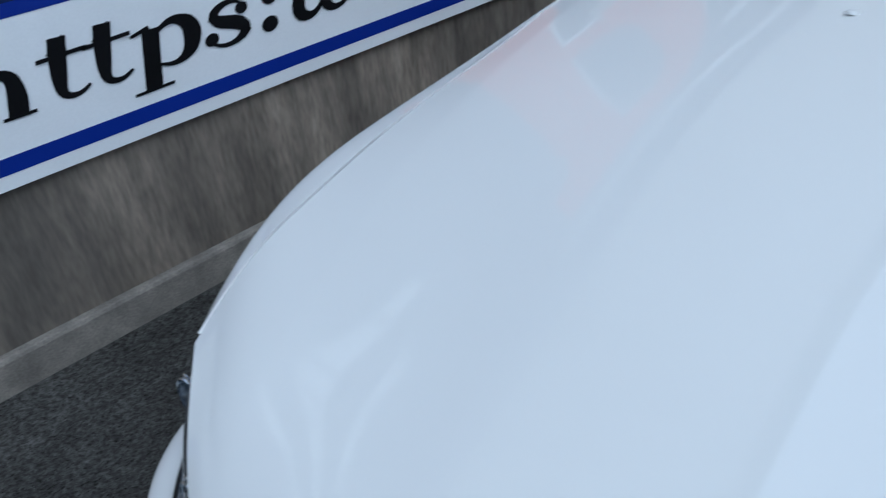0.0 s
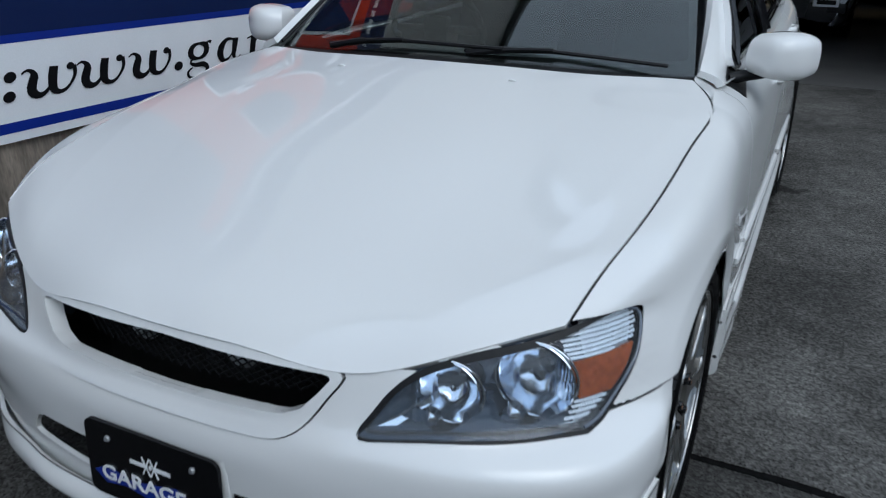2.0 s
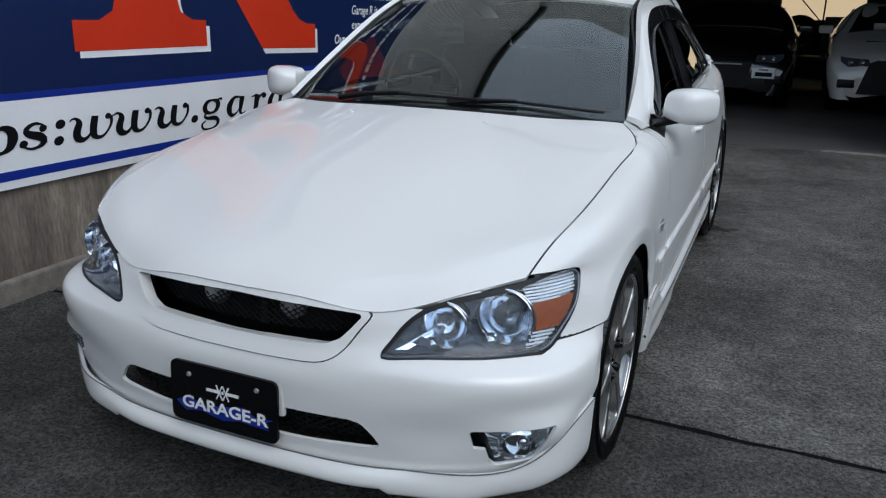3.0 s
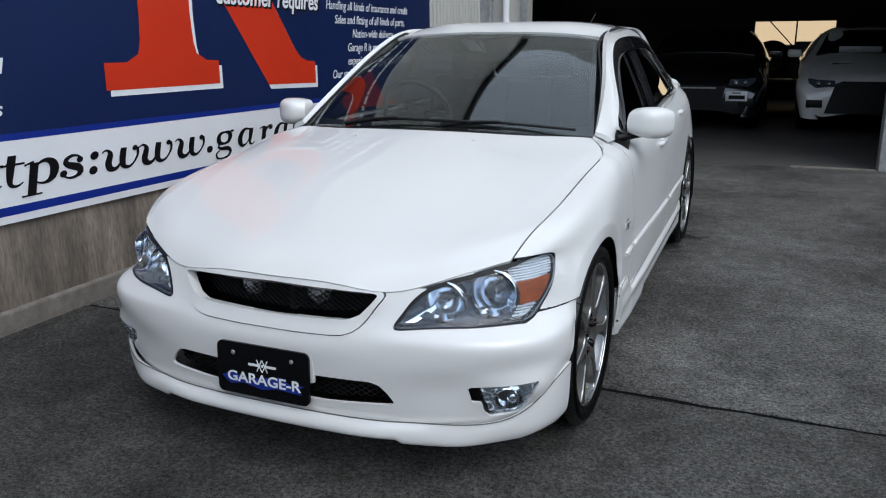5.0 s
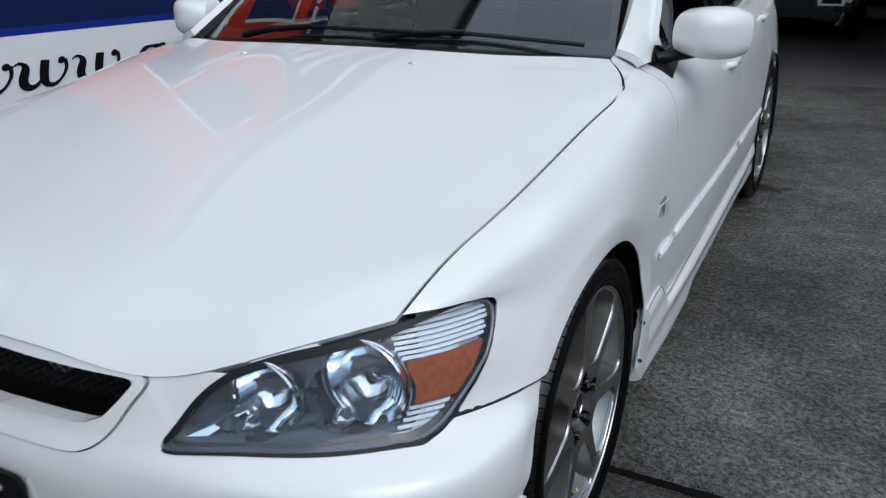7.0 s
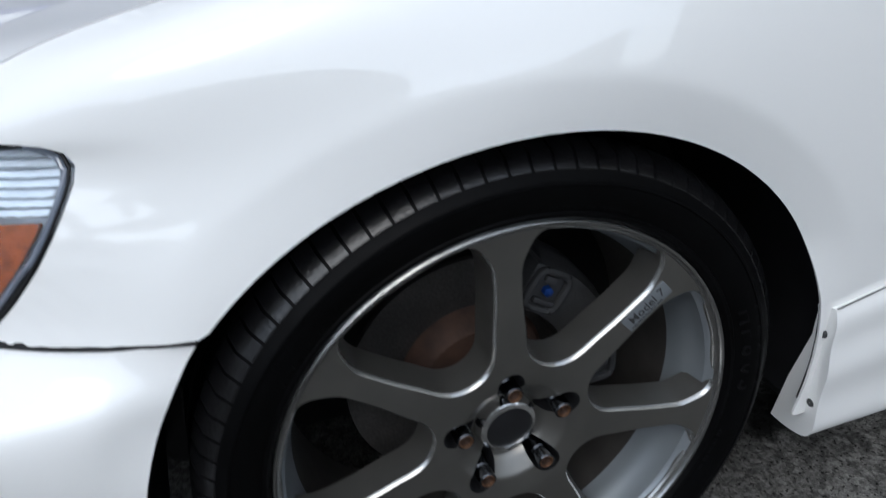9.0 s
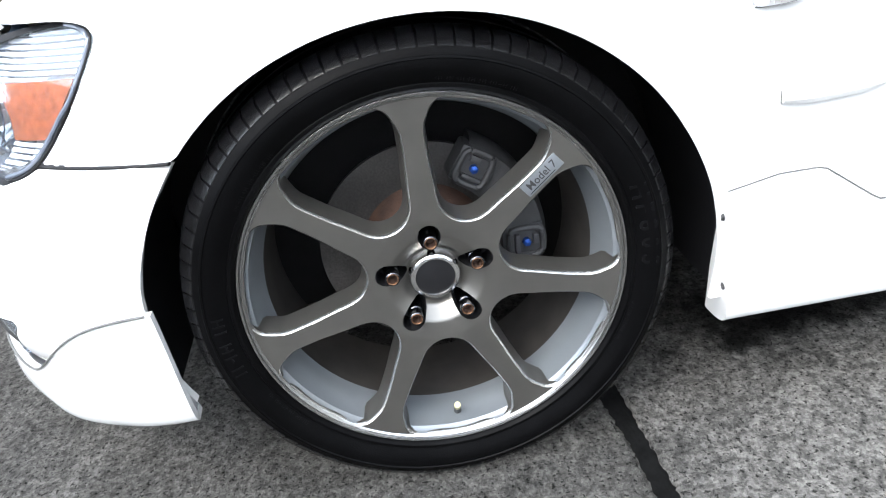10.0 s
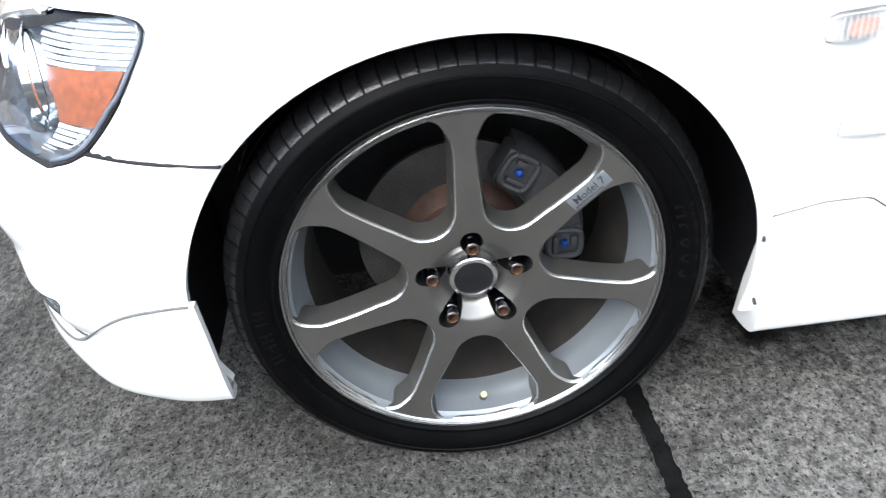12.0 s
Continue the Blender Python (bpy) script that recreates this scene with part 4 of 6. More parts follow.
def lettering(name, text, size, mat, parent, m, depth=0.0008, shear=0.0, bold=0.0, width=1.0, align="CENTER", spacing=1.0):
    """Words in the built-in font as a flat mesh in the plane of m."""
    cu = bpy.data.curves.new(name, "FONT")
    cu.body, cu.size, cu.shear, cu.offset, cu.extrude, cu.align_x = text, size, shear, bold, depth, align
    cu.space_character, cu.resolution_u = spacing, 3
    tmp = bpy.data.objects.new(name, cu)
    me = bpy.data.meshes.new_from_object(tmp)
    bpy.data.objects.remove(tmp)
    me.transform(Matrix.Diagonal((width, 1, 1, 1)))
    me.materials.clear()
    me.materials.append(mat)
    ob = new(name, me)
    ob.parent, ob.matrix_basis = parent, m
    return ob


lettering("lettering", "GARAGE-R", 0.045, PRINT_WHITE, plate, pose(0.004, -0.0085, -0.040, 90, 0, 0), bold=0.0007, width=1.22)
part("plate_recess", box(-0.171, 0.171, 0.004, 0.02, -0.015, 0.089, 0.006), PAINT, bumper).matrix_basis = pose(-0.008, -0.7425, 0.340, -2, 0, 0)
part("plate_flame", slab([(-0.15, -0.03), (-0.11, -0.012), (-0.06, -0.028), (0.0, -0.018), (0.06, -0.006), (0.10, -0.024), (0.152, -0.020), (0.12, -0.036), (0.14, -0.050),
                          (0.05, -0.046), (0.0, -0.056), (-0.07, -0.044), (-0.12, -0.052)], lambda a, b, d: (a, -0.0066 + d, b), 0.0006), BLUE, plate, "blue flame print", flat=True)
part("plate_emblem", join(*[box(x, x + w, -0.0075, -0.0062, 0.016, 0.024) for x, w in ((-0.050, 0.044), (-0.002, 0.006), (0.008, 0.042))], *[moved(box(-0.0016, 0.0016, -0.0070, -0.006, -0.021, 0.021), pose(x, 0, 0.019, 0, a, 0)) for x, a in ((-0.010, 26), (-0.010, -26), (0.010, 26), (0.010, -26))]), PRINT_WHITE, plate, "small emblem bars", flat=True)
for x in (-0.105, 0.105):
    part("screw", moved(turned([(-0.004, 0.0005), (-0.004, 0.005), (0.0, 0.007)], 14, "Y"), pose(x, -0.006, 0.05)), STEEL, plate)

# headlights
turn = np.roll(LAMP, -1, axis=0) - np.roll(LAMP, 1, axis=0)
turn /= np.linalg.norm(turn, axis=1)[:, None]
facing = np.stack([-turn[:, 1], turn[:, 0]], 1)
facing *= np.sign(((LAMP - LAMP.mean(axis=0)) * facing).sum(axis=1))[:, None]
LAMP_IN = LAMP - facing * (0.0030 + 0.0080 * np.maximum(facing[:, 1], 0) * np.clip((0.73 - LAMP[:, 0]) / 0.06, 0.1, 1) - 0.0060 * np.maximum(facing[:, 0], 0))[:, None]
lens_shape = join(sheet(front_half, [lambda p: in_lamp(p, 0.001)], 0.0, flip=True), sheet(pushed(front_half, 0.003), [lambda p: in_lamp(p, 0.001)], 0.0, flip=False))
seal_shape = sheet(pushed(front_half, -0.0015), [lambda p: in_lamp(p, -0.0012), lambda p: -distance(LAMP_IN, p[:, [0, 2]])], 0.004, flip=True)
HOLE_BIG, HOLE_SMALL = (0.645, 0.594, 0.066), (0.522, 0.577, 0.055)


gx, gz = front_half[..., 0], front_half[..., 2]
d_big, d_small = np.hypot(gx - HOLE_BIG[0], gz - HOLE_BIG[1]) - HOLE_BIG[2], np.hypot(gx - HOLE_SMALL[0], gz - HOLE_SMALL[1]) - HOLE_SMALL[2]
sculpt = 0.058 - 0.022 * np.exp(-(d_big / 0.011) ** 2) - 0.020 * np.exp(-(d_small / 0.010) ** 2) - 0.018 * np.exp(-((gz - 0.522 - 0.35 * (gx - 0.42)) / 0.010) ** 2) * (gx < 0.50) \
    - 0.014 * np.exp(-((gz - 0.540) / 0.008) ** 2)
inside = np.maximum(in_lamp(front_half.reshape(-1, 3)), 0).reshape(gx.shape)
sculpt = 0.008 + (sculpt - 0.008) * (1 - np.exp(-inside / 0.012))
bezel_grid = front_half + np.stack([0 * gx, sculpt, 0 * gx], 2)


def ring2(c, n=48):
    return np.array([(c[0] + c[2] * math.cos(a), c[1] + c[2] * math.sin(a)) for a in np.linspace(0, 2 * math.pi, n + 1)[:-1]])


CORNER = np.array([(0.698, 0.500), (0.710, 0.560), (0.708, 0.610), (0.690, 0.650), (0.660, 0.72), (0.90, 0.72), (0.90, 0.500)])
bezel_shape = sheet(bezel_grid, [lambda p: in_lamp(p, -0.002), without(ring2(HOLE_BIG), [0, 2]), without(ring2(HOLE_SMALL), [0, 2]), without(CORNER, [0, 2])], 0.02, flip=True)


def bowl(c, y, deep):
    """A faceted reflector with a thin bright rim."""
    r = c[2]
    prof = [(y - 0.010, r + 0.0025), (y - 0.012, r + 0.0005), (y - 0.009, r - 0.001), (y + deep * 0.30, r * 0.93), (y + deep * 0.62, r * 0.74), (y + deep * 0.88, r * 0.46), (y + deep, r * 0.16)]
    return moved(turned(prof, 48, "Y"), Matrix.Translation((c[0], 0, c[1])))


def ribs(poly, pitch):
    """Rows of small prisms over a patch of the lamp corner."""
    out = []
    poly = np.array(poly)
    z = poly[:, 1].min() + pitch / 2
    while z < poly[:, 1].max():
        xs = [x for x in np.linspace(poly[:, 0].min(), poly[:, 0].max(), 60) if distance(poly, np.array([[x, z]]))[0] > 0 and in_lamp(behind_lens(x, z)[None, :])[0] > 0.003]
        if len(xs) > 1:
            steps = np.linspace(xs[0], xs[-1], 28)
            pts, faces = [], []
            for k, x in enumerate(steps):
                px, py, pz = behind_lens(x, z)
                step = 0.0009 * (k % 2)
                pts += [(px - 0.003 - step, py + 0.003 + step, pz - pitch * 0.48), (px - step, py + step, pz), (px - 0.003 - step, py + 0.003 + step, pz + pitch * 0.48)]
            for i in range(27):
                for k in range(2):
                    faces.append((i * 3 + k, (i + 1) * 3 + k, (i + 1) * 3 + k + 1, i * 3 + k + 1))
            out.append((pts, faces))
        z += pitch
    return join(*out)


flat_front = front_half.reshape(-1, 3)
lamp_fine = surface(FRONT, 420, 420)[200:, 180:]
lamp_inner = pushed(lamp_fine, 0.007).reshape(-1, 3)
lamp_fine = lamp_fine.reshape(-1, 3)


def behind_lens(x, z):
    """A point just inside the lens skin."""
    d = (lamp_fine[:, 0] - x) ** 2 + (lamp_fine[:, 2] - z) ** 2
    k = np.argpartition(d, 8)[:8]
    w = 1 / (d[k] + 4e-6)
    return (lamp_inner[k] * w[:, None]).sum(0) / w.sum()



def front_y(x, z):
    i = np.argmin((flat_front[:, 0] - x) ** 2 + (flat_front[:, 2] - z) ** 2)
    return float(flat_front[i, 1])


def flutes(c, y, deep, side, count):
    """Upright ribs on one half of a reflector bowl."""
    bars = []
    for k in range(count):
        x = side * c[2] * (0.12 + 0.72 * k / (count - 1))
        line = []
        for z in np.linspace(-0.70, 0.35, 9):
            r = min(math.hypot(x, z * c[2]) / c[2], 0.93)
            line.append((c[0] + x, y + deep * float(np.interp(r, [0.16, 0.46, 0.74, 0.93], [1.0, 0.88, 0.62, 0.30])) - 0.002, c[1] + z * c[2]))
        bars.append(tube(line, 0.0017, 6))
    return join(*bars)


def lamp_ring(c, y, grow):
    a = np.linspace(0, 2 * math.pi, 49)
    return tube([(c[0] + (c[2] + grow) * math.cos(t), y + 0.16 * (c[2] + grow) * math.cos(t), c[1] + (c[2] + grow) * math.sin(t)) for t in a], 0.0022, 6, ends=False)


CLEAR_TOP = [(0.670, 0.668), (0.690, 0.640), (0.697, 0.628), (0.83, 0.636), (0.83, 0.694), (0.756, 0.690), (0.730, 0.686)]
AMBER_PATCH = [(0.698, 0.627), (0.711, 0.590), (0.711, 0.560), (0.82, 0.570), (0.82, 0.600), (0.82, 0.635)]
CLEAR_LOW = [(0.710, 0.558), (0.706, 0.540), (0.694, 0.521), (0.718, 0.510), (0.82, 0.510), (0.82, 0.567)]


def rear_edge(shrink, lift):
    """A smooth line along the lamp's rear end, on its skin."""
    line = []
    for y, z in LAMP_SIDE:
        if y > -0.496 and z < 0.6885 or y > -0.345:
            t = np.array([y, z]) + shrink * np.array([-0.80, 0.60 if z < 0.60 else -0.35])
            d = (lamp_fine[:, 1] - t[0]) ** 2 + (lamp_fine[:, 2] - t[1]) ** 2
            near4 = np.argsort(d)[:6]
            w = 1 / (d[near4] + 1e-7)
            line.append((lamp_fine[near4] * w[:, None]).sum(0) / w.sum())
    line = np.array(line)
    line[1:-1] = (line[:-2] + line[1:-1] * 2 + line[2:]) / 4
    return [(x + lift, y, z) for x, y, z in line]


lamp_parts = [
    ("lens_edge", tube(rear_edge(0.0050, 0.0), 0.0030, 8), LAMP_EDGE, "grey-blue moulded lens edge"),
    ("rear_seal", tube(rear_edge(0.0, 0.0005), 0.0015, 8), BLACK, ""),
    ("headlight_seal", seal_shape, BLACK, ""),
    ("lamp_bezel", bezel_shape, SMOKE, "blue-grey lamp bezel"),
    ("main_reflector", bowl(HOLE_BIG, front_y(HOLE_BIG[0], HOLE_BIG[1]) + 0.040, 0.055), REFLECTOR, "chrome reflector bowl"),
    ("high_beam_reflector", bowl(HOLE_SMALL, front_y(HOLE_SMALL[0], HOLE_SMALL[1]) + 0.038, 0.045), REFLECTOR, "chrome reflector bowl"),
    ("bulb_shield", moved(turned([(-0.020, 0.0005), (-0.018, 0.010), (-0.010, 0.015), (0.02, 0.015)], 20, "Y"), Matrix.Translation((HOLE_BIG[0], front_y(*HOLE_BIG[:2]) + 0.062, HOLE_BIG[1]))), CHROME, ""),
    ("bulb", moved(turned([(-0.020, 0.0005), (-0.018, 0.006), (-0.010, 0.008), (0.02, 0.008)], 16, "Y"), Matrix.Translation((HOLE_SMALL[0], front_y(*HOLE_SMALL[:2]) + 0.058, HOLE_SMALL[1]))), CHROME, ""),
    ("corner_prisms", ribs(CLEAR_TOP, 0.0070), RIBBED, "ribbed clear corner lamp"),
    ("lower_prisms", ribs(CLEAR_LOW, 0.0070), RIBBED, "ribbed clear corner lamp"),
    ("reflector_flutes", flutes(HOLE_BIG, front_y(*HOLE_BIG[:2]) + 0.040, 0.055, 1, 8), REFLECTOR, "upright ribs of the reflector"),
    ("reflector_ring", lamp_ring(HOLE_BIG, front_y(*HOLE_BIG[:2]) + 0.030, 0.003), CHROME, "thin chrome ring"),
    ("reflector_ring", lamp_ring(HOLE_SMALL, front_y(*HOLE_SMALL[:2]) + 0.028, 0.003), CHROME, "thin chrome ring"),
    ("lamp_blade", slab([(0.424, 0.5235), (0.492, 0.566), (0.496, 0.556), (0.452, 0.5235)], lambda a, b, d: (a, front_y(a, b) + 0.016 + 0.25 * (a - 0.42) + d, b), 0.004), REFLECTOR, "bright wedge in the lamp tip"),
    ("lamp_pod", moved(turned([(-0.012, 0.0005), (-0.010, 0.010), (-0.004, 0.017), (0.012, 0.020)], 24, "Y"), Matrix.Translation((0.618, front_y(0.618, 0.535) + 0.040, 0.537))), CHROME, "small chrome lamp pod"),
    ("lamp_pod", moved(turned([(-0.010, 0.0005), (-0.008, 0.008), (-0.003, 0.014), (0.012, 0.017)], 24, "Y"), Matrix.Translation((0.497, front_y(0.497, 0.530) + 0.040, 0.530))), CHROME, "small chrome lamp pod"),
    ("indicator", sheet(pushed(front_half, 0.006), [within(AMBER_PATCH, [0, 2]), lambda p: in_lamp(p, 0.0075)], 0.006, flip=True), AMBER, "amber indicator lens"),
    # added pale sheet behind the prisms, brightens the otherwise dark corner
    ("corner_reflector", sheet(pushed(front_half, 0.022), [within(CORNER, [0, 2], 0.004), lambda p: in_lamp(p, -0.004)], 0.0, flip=True), RIBBED, "pale backing added to brighten the lamp corner"),
    ("lamp_housing", sheet(front_half + np.array([-0.03, 0.11, 0]), [lambda p: distance(LAMP, p[:, [0, 2]]) + 0.01, lambda p: 0.70 - p[:, 0]], 0.0, flip=True), SMOKE, ""),
]
for fix in (lambda s: s, mirrored):
    lens = part("headlight", fix(lens_shape), LENS_GLASS, car, "clear headlight with amber corner indicator")
    lens.visible_shadow = False
    for name, shape, mat, label in lamp_parts:
        part(name, fix(shape), mat, lens, label)

# fog lamps
FOG_LENS = [(0.640, 0.3465), (0.786, 0.353), (0.787, 0.346), (0.770, 0.310), (0.748, 0.270), (0.733, 0.256), (0.668, 0.252), (0.660, 0.265)]
fog_turn, fog_r = np.arctan2(gz - 0.302, gx - 0.712), np.hypot(gx - 0.712, gz - 0.302)
fog_wave = 0.0030 * np.sin(11 * fog_turn + 2.0) * np.clip((fog_r - 0.034) / 0.02, 0, 1) - 0.010 * np.exp(-((fog_r - 0.040) / 0.004) ** 2) + 0.0022 * np.sin(gx * 520) * (gx > 0.752)
fog_parts = [
    ("fog_housing", sheet(front_half + np.array([0.0, 0.045, 0.0]), [within(FOG, [0, 2], -0.012)], 0.0, flip=True), BLACK, ""),
    ("fog_reflector", moved(turned([(-0.018, 0.034), (-0.020, 0.031), (-0.006, 0.028), (0.008, 0.018), (0.012, 0.002)], 32, "Y"), Matrix.Translation((0.708, front_y(0.708, 0.302) + 0.046, 0.302))), CHROME, ""),
    ("fog_projector", moved(turned([(-0.020, 0.0005), (-0.018, 0.009), (-0.012, 0.015), (-0.004, 0.019), (0.004, 0.020), (0.020, 0.020)], 32, "Y"), Matrix.Translation((0.716, front_y(0.712, 0.302) + 0.040, 0.304))), CHROME, "round fog lamp projector"),
    ("fog_bezel", sheet(front_half + np.stack([0 * gx, 0.018 + fog_wave, 0 * gx], 2), [within(FOG_LENS, [0, 2]), without(ring2((0.712, 0.302, 0.034)), [0, 2])], 0.008, flip=True), REFLECTOR, ""),
]
fog_shape = join(sheet(front_half + np.array([0.0, 0.004, 0.0]), [within(FOG_LENS, [0, 2])], 0.0, flip=True), sheet(front_half + np.array([0.0, 0.007, 0.0]), [within(FOG_LENS, [0, 2])], 0.0, flip=False))
for fix in (lambda s: s, mirrored):
    fog = part("fog_lamp", fix(fog_shape), LENS_GLASS, bumper, "clear fog lamp in the bumper")
    fog.visible_shadow = False
    for name, shape, mat, label in fog_parts:
        part(name, fix(shape), mat, fog, label)

# wipers
for pivot, tip in (((-0.42, 0.505, 0.942), (0.16, 0.490, 0.970)), ((0.05, 0.490, 0.952), (0.60, 0.565, 0.946))):
    a, b = Vector(pivot), Vector(tip)
    mid = a.lerp(b, 0.45) + Vector((0, -0.004, 0.022))
    wiper = part("wiper", tube(smooth_line([a, a.lerp(b, 0.2) + Vector((0, -0.004, 0.016)), mid], 10), [0.010] * 5 + [0.006] * 5, 8), BLACK, car, "black windscreen wiper")
    part("wiper_blade", tube([a.lerp(b, -0.02) + Vector((0, 0.01, 0.006)), mid + Vector((0, 0.006, -0.004)), b], 0.006, 6), BLACK, wiper)
cowl_grid = surface([both_sides([(x, y - 0.035, z - 0.012) for x, y, z in GLASS_BASE]), both_sides([(x, y + 0.02, z + 0.004) for x, y, z in GLASS_BASE])], 4, 60)
part("cowl", sheet(cowl_grid, rim=0.03, flip=True), BLACK, car, "black plastic cowl")
part("aerial", tube([(0.22, 2.30, 1.345), (0.24, 2.42, 1.43)], [0.004, 0.0025], 8), BLACK, car)

# cabin inside
part("dashboard", sheet(surface([both_sides([(0, 0.62, 0.875), (0.35, 0.64, 0.875), (0.66, 0.70, 0.86)]), both_sides([(0, 0.85, 0.905), (0.35, 0.86, 0.905), (0.66, 0.88, 0.885)]),
                                 both_sides([(0, 1.02, 0.86), (0.35, 1.02, 0.86), (0.66, 1.02, 0.85)]), both_sides([(0, 1.05, 0.60), (0.35, 1.05, 0.60), (0.66, 1.05, 0.60)])], 16, 24), rim=0.01, flip=True), DASH, car)
ring_pts = [(-0.35 + 0.18 * math.cos(a), 1.10 - 0.07 * math.sin(a), 0.93 + 0.165 * math.sin(a)) for a in np.linspace(0, 2 * math.pi, 40)]
wheel_in = part("steering_wheel", tube(ring_pts, 0.014, 8, ends=False), BLACK, car)
part("steering_hub", join(box(-0.52, -0.18, 1.085, 1.115, 0.915, 0.945, 0.008), box(-0.40, -0.30, 1.07, 1.12, 0.88, 0.98, 0.015)), BLACK, wheel_in)
for x in (-0.36, 0.36):
    seat = part("front_seat", join(box(x - 0.24, x + 0.24, 1.25, 1.75, 0.42, 0.58, 0.05, 3), moved(box(-0.235, 0.235, -0.06, 0.06, 0, 0.56, 0.05, 3), pose(x, 1.72, 0.55, -18))), SEAT, car)
    part("headrest", box(x - 0.13, x + 0.13, 1.86, 1.95, 1.06, 1.22, 0.04, 3), SEAT, seat)
part("rear_bench", join(box(-0.62, 0.62, 2.2, 2.7, 0.42, 0.60, 0.05, 3), moved(box(-0.62, 0.62, -0.06, 0.06, 0, 0.50, 0.05, 3), pose(0, 2.68, 0.55, -22))), SEAT, car)
part("rear_view_mirror", box(-0.11, 0.11, 1.17, 1.19, 1.185, 1.235, 0.012, 3), BLACK, car)
part("floor_pan", join(box(-0.78, 0.78, 0.40, 3.45, 0.15, 0.42, 0.03), box(-0.56, 0.56, -0.38, 0.42, 0.16, 0.62, 0.03), box(-0.70, 0.70, 0.40, 0.62, 0.30, 0.86, 0.02)), BLACK, car)
part("boot_floor", box(-0.70, 0.70, 2.75, 3.45, 0.4, 0.90, 0.03), BLACK, car)
part("engine_cover", box(-0.62, 0.62, -0.36, 0.40, 0.60, 0.66, 0.01), BLACK, car)
for y in (0.0, 2.66):
    for side in (1, -1):
        liner = turned([(0.50, 0.378), (0.825, 0.378), (0.825, 0.372)], 40, "X", (-13, 193))
        liner = join(liner, turned([(0.50, 0.378), (0.50, 0.0)], 40, "X", (-13, 193)))
        shape = moved(liner, Matrix.Translation((0, y, 0.298)))
        part("wheel_arch_liner", shape if side > 0 else mirrored(shape), BLACK, car)

# ---------- wheels: built once at the front left, then repeated ----------
HUB = (-0.013, -0.007, 0.3145)


def spoke_window(k):
    """One of the seven openings between the spokes, as (y, z) round the hub."""
    a0, a1 = radians(90 + 360 / 7 * k), radians(90 + 360 / 7 * (k + 1))
    mid = (a0 + a1) / 2
    pts = []
    for r, gap in ((0.103, 0.0205), (0.125, 0.0178), (0.160, 0.0155), (0.190, 0.0150), (0.206, 0.0162), (0.220, 0.0220), (0.2325, 0.0300)):
        pts.append((r, a0 + math.asin(gap / r)))
    for s in (0.03, 0.2, 0.4, 0.6, 0.8, 0.97):
        lo, hi = a0 + math.asin(0.036 / 0.2335), a1 - math.asin(0.036 / 0.2335)
        pts.append((0.2385, lo + (hi - lo) * s))
    for r, gap in ((0.2325, 0.0300), (0.220, 0.0220), (0.206, 0.0162), (0.190, 0.0150), (0.160, 0.0155), (0.125, 0.0178), (0.103, 0.0205)):
        pts.append((r, a1 - math.asin(gap / r)))
    pts.append((0.091, mid + 0.10))
    pts.append((0.091, mid - 0.10))
    return smooth_line([(r * math.cos(a), r * math.sin(a)) for r, a in pts], 110, closed=True)


def face_depth(r):
    """How far out the wheel's face lies at a radius."""
    return float(np.interp(r, [0.0, 0.034, 0.037, 0.044, 0.062, 0.085, 0.12, 0.20, 0.232, 0.248], [0.806, 0.806, 0.808, 0.818, 0.831, 0.8345, 0.8355, 0.837, 0.838, 0.838]))


def polar_face(r0, r1, nr, na, push=0.0):
    rr = np.linspace(r0, r1, nr + 1)
    aa = np.linspace(0, 2 * math.pi, na + 1)
    return np.array([[(face_depth(r) + push, r * math.cos(a), r * math.sin(a)) for a in aa] for r in rr])


WINDOWS = [spoke_window(k) for k in range(7)]
LUGS = [(0.05715 * math.cos(radians(90 + 72 * k)), 0.05715 * math.sin(radians(90 + 72 * k))) for k in range(5)]


def pocket(c, grow=0.0):
    a = math.atan2(c[1], c[0])
    pts = []
    for s, w in ((-0.018, 0.007), (-0.006, 0.0125), (0.008, 0.0145), (0.019, 0.009), (0.022, 0.0), (0.019, -0.009), (0.008, -0.0145), (-0.006, -0.0125), (-0.018, -0.007), (-0.022, 0.0)):
        pts.append((c[0] + s * math.cos(a) - (w + grow) * math.sin(a), c[1] + s * math.sin(a) + (w + grow) * math.cos(a)))
    return smooth_line(pts, 30, closed=True)


star_cuts = [without(w, [1, 2], 0.0025) for w in WINDOWS] + [without(pocket(c), [1, 2]) for c in LUGS]
star = sheet(polar_face(0.034, 0.2425, 76, 504), star_cuts, 0.0, flip=False)
bevel_cuts = [without(pocket(c), [1, 2]) for c in LUGS]


def window_wall(w, steps):
    """The rounded edge or the inner wall of a spoke opening."""
    pts, faces, n = [], [], len(w)
    c = w.mean(axis=0)
    for grow, drop in steps:
        for i in range(n):
            t = w[(i + 1) % n] - w[i - 1]
            nrm = np.array([t[1], -t[0]]) / np.linalg.norm(t)
            if np.dot(nrm, w[i] - c) < 0:
                nrm = -nrm
            q = w[i] + nrm * grow
            pts.append((face_depth(math.hypot(*q)) - drop, q[0], q[1]))
    for r in range(len(steps) - 1):
        for i in range(n):
            j = (i + 1) % n
            faces.append((r * n + i, r * n + j, (r + 1) * n + j, (r + 1) * n + i))
    return pts, faces


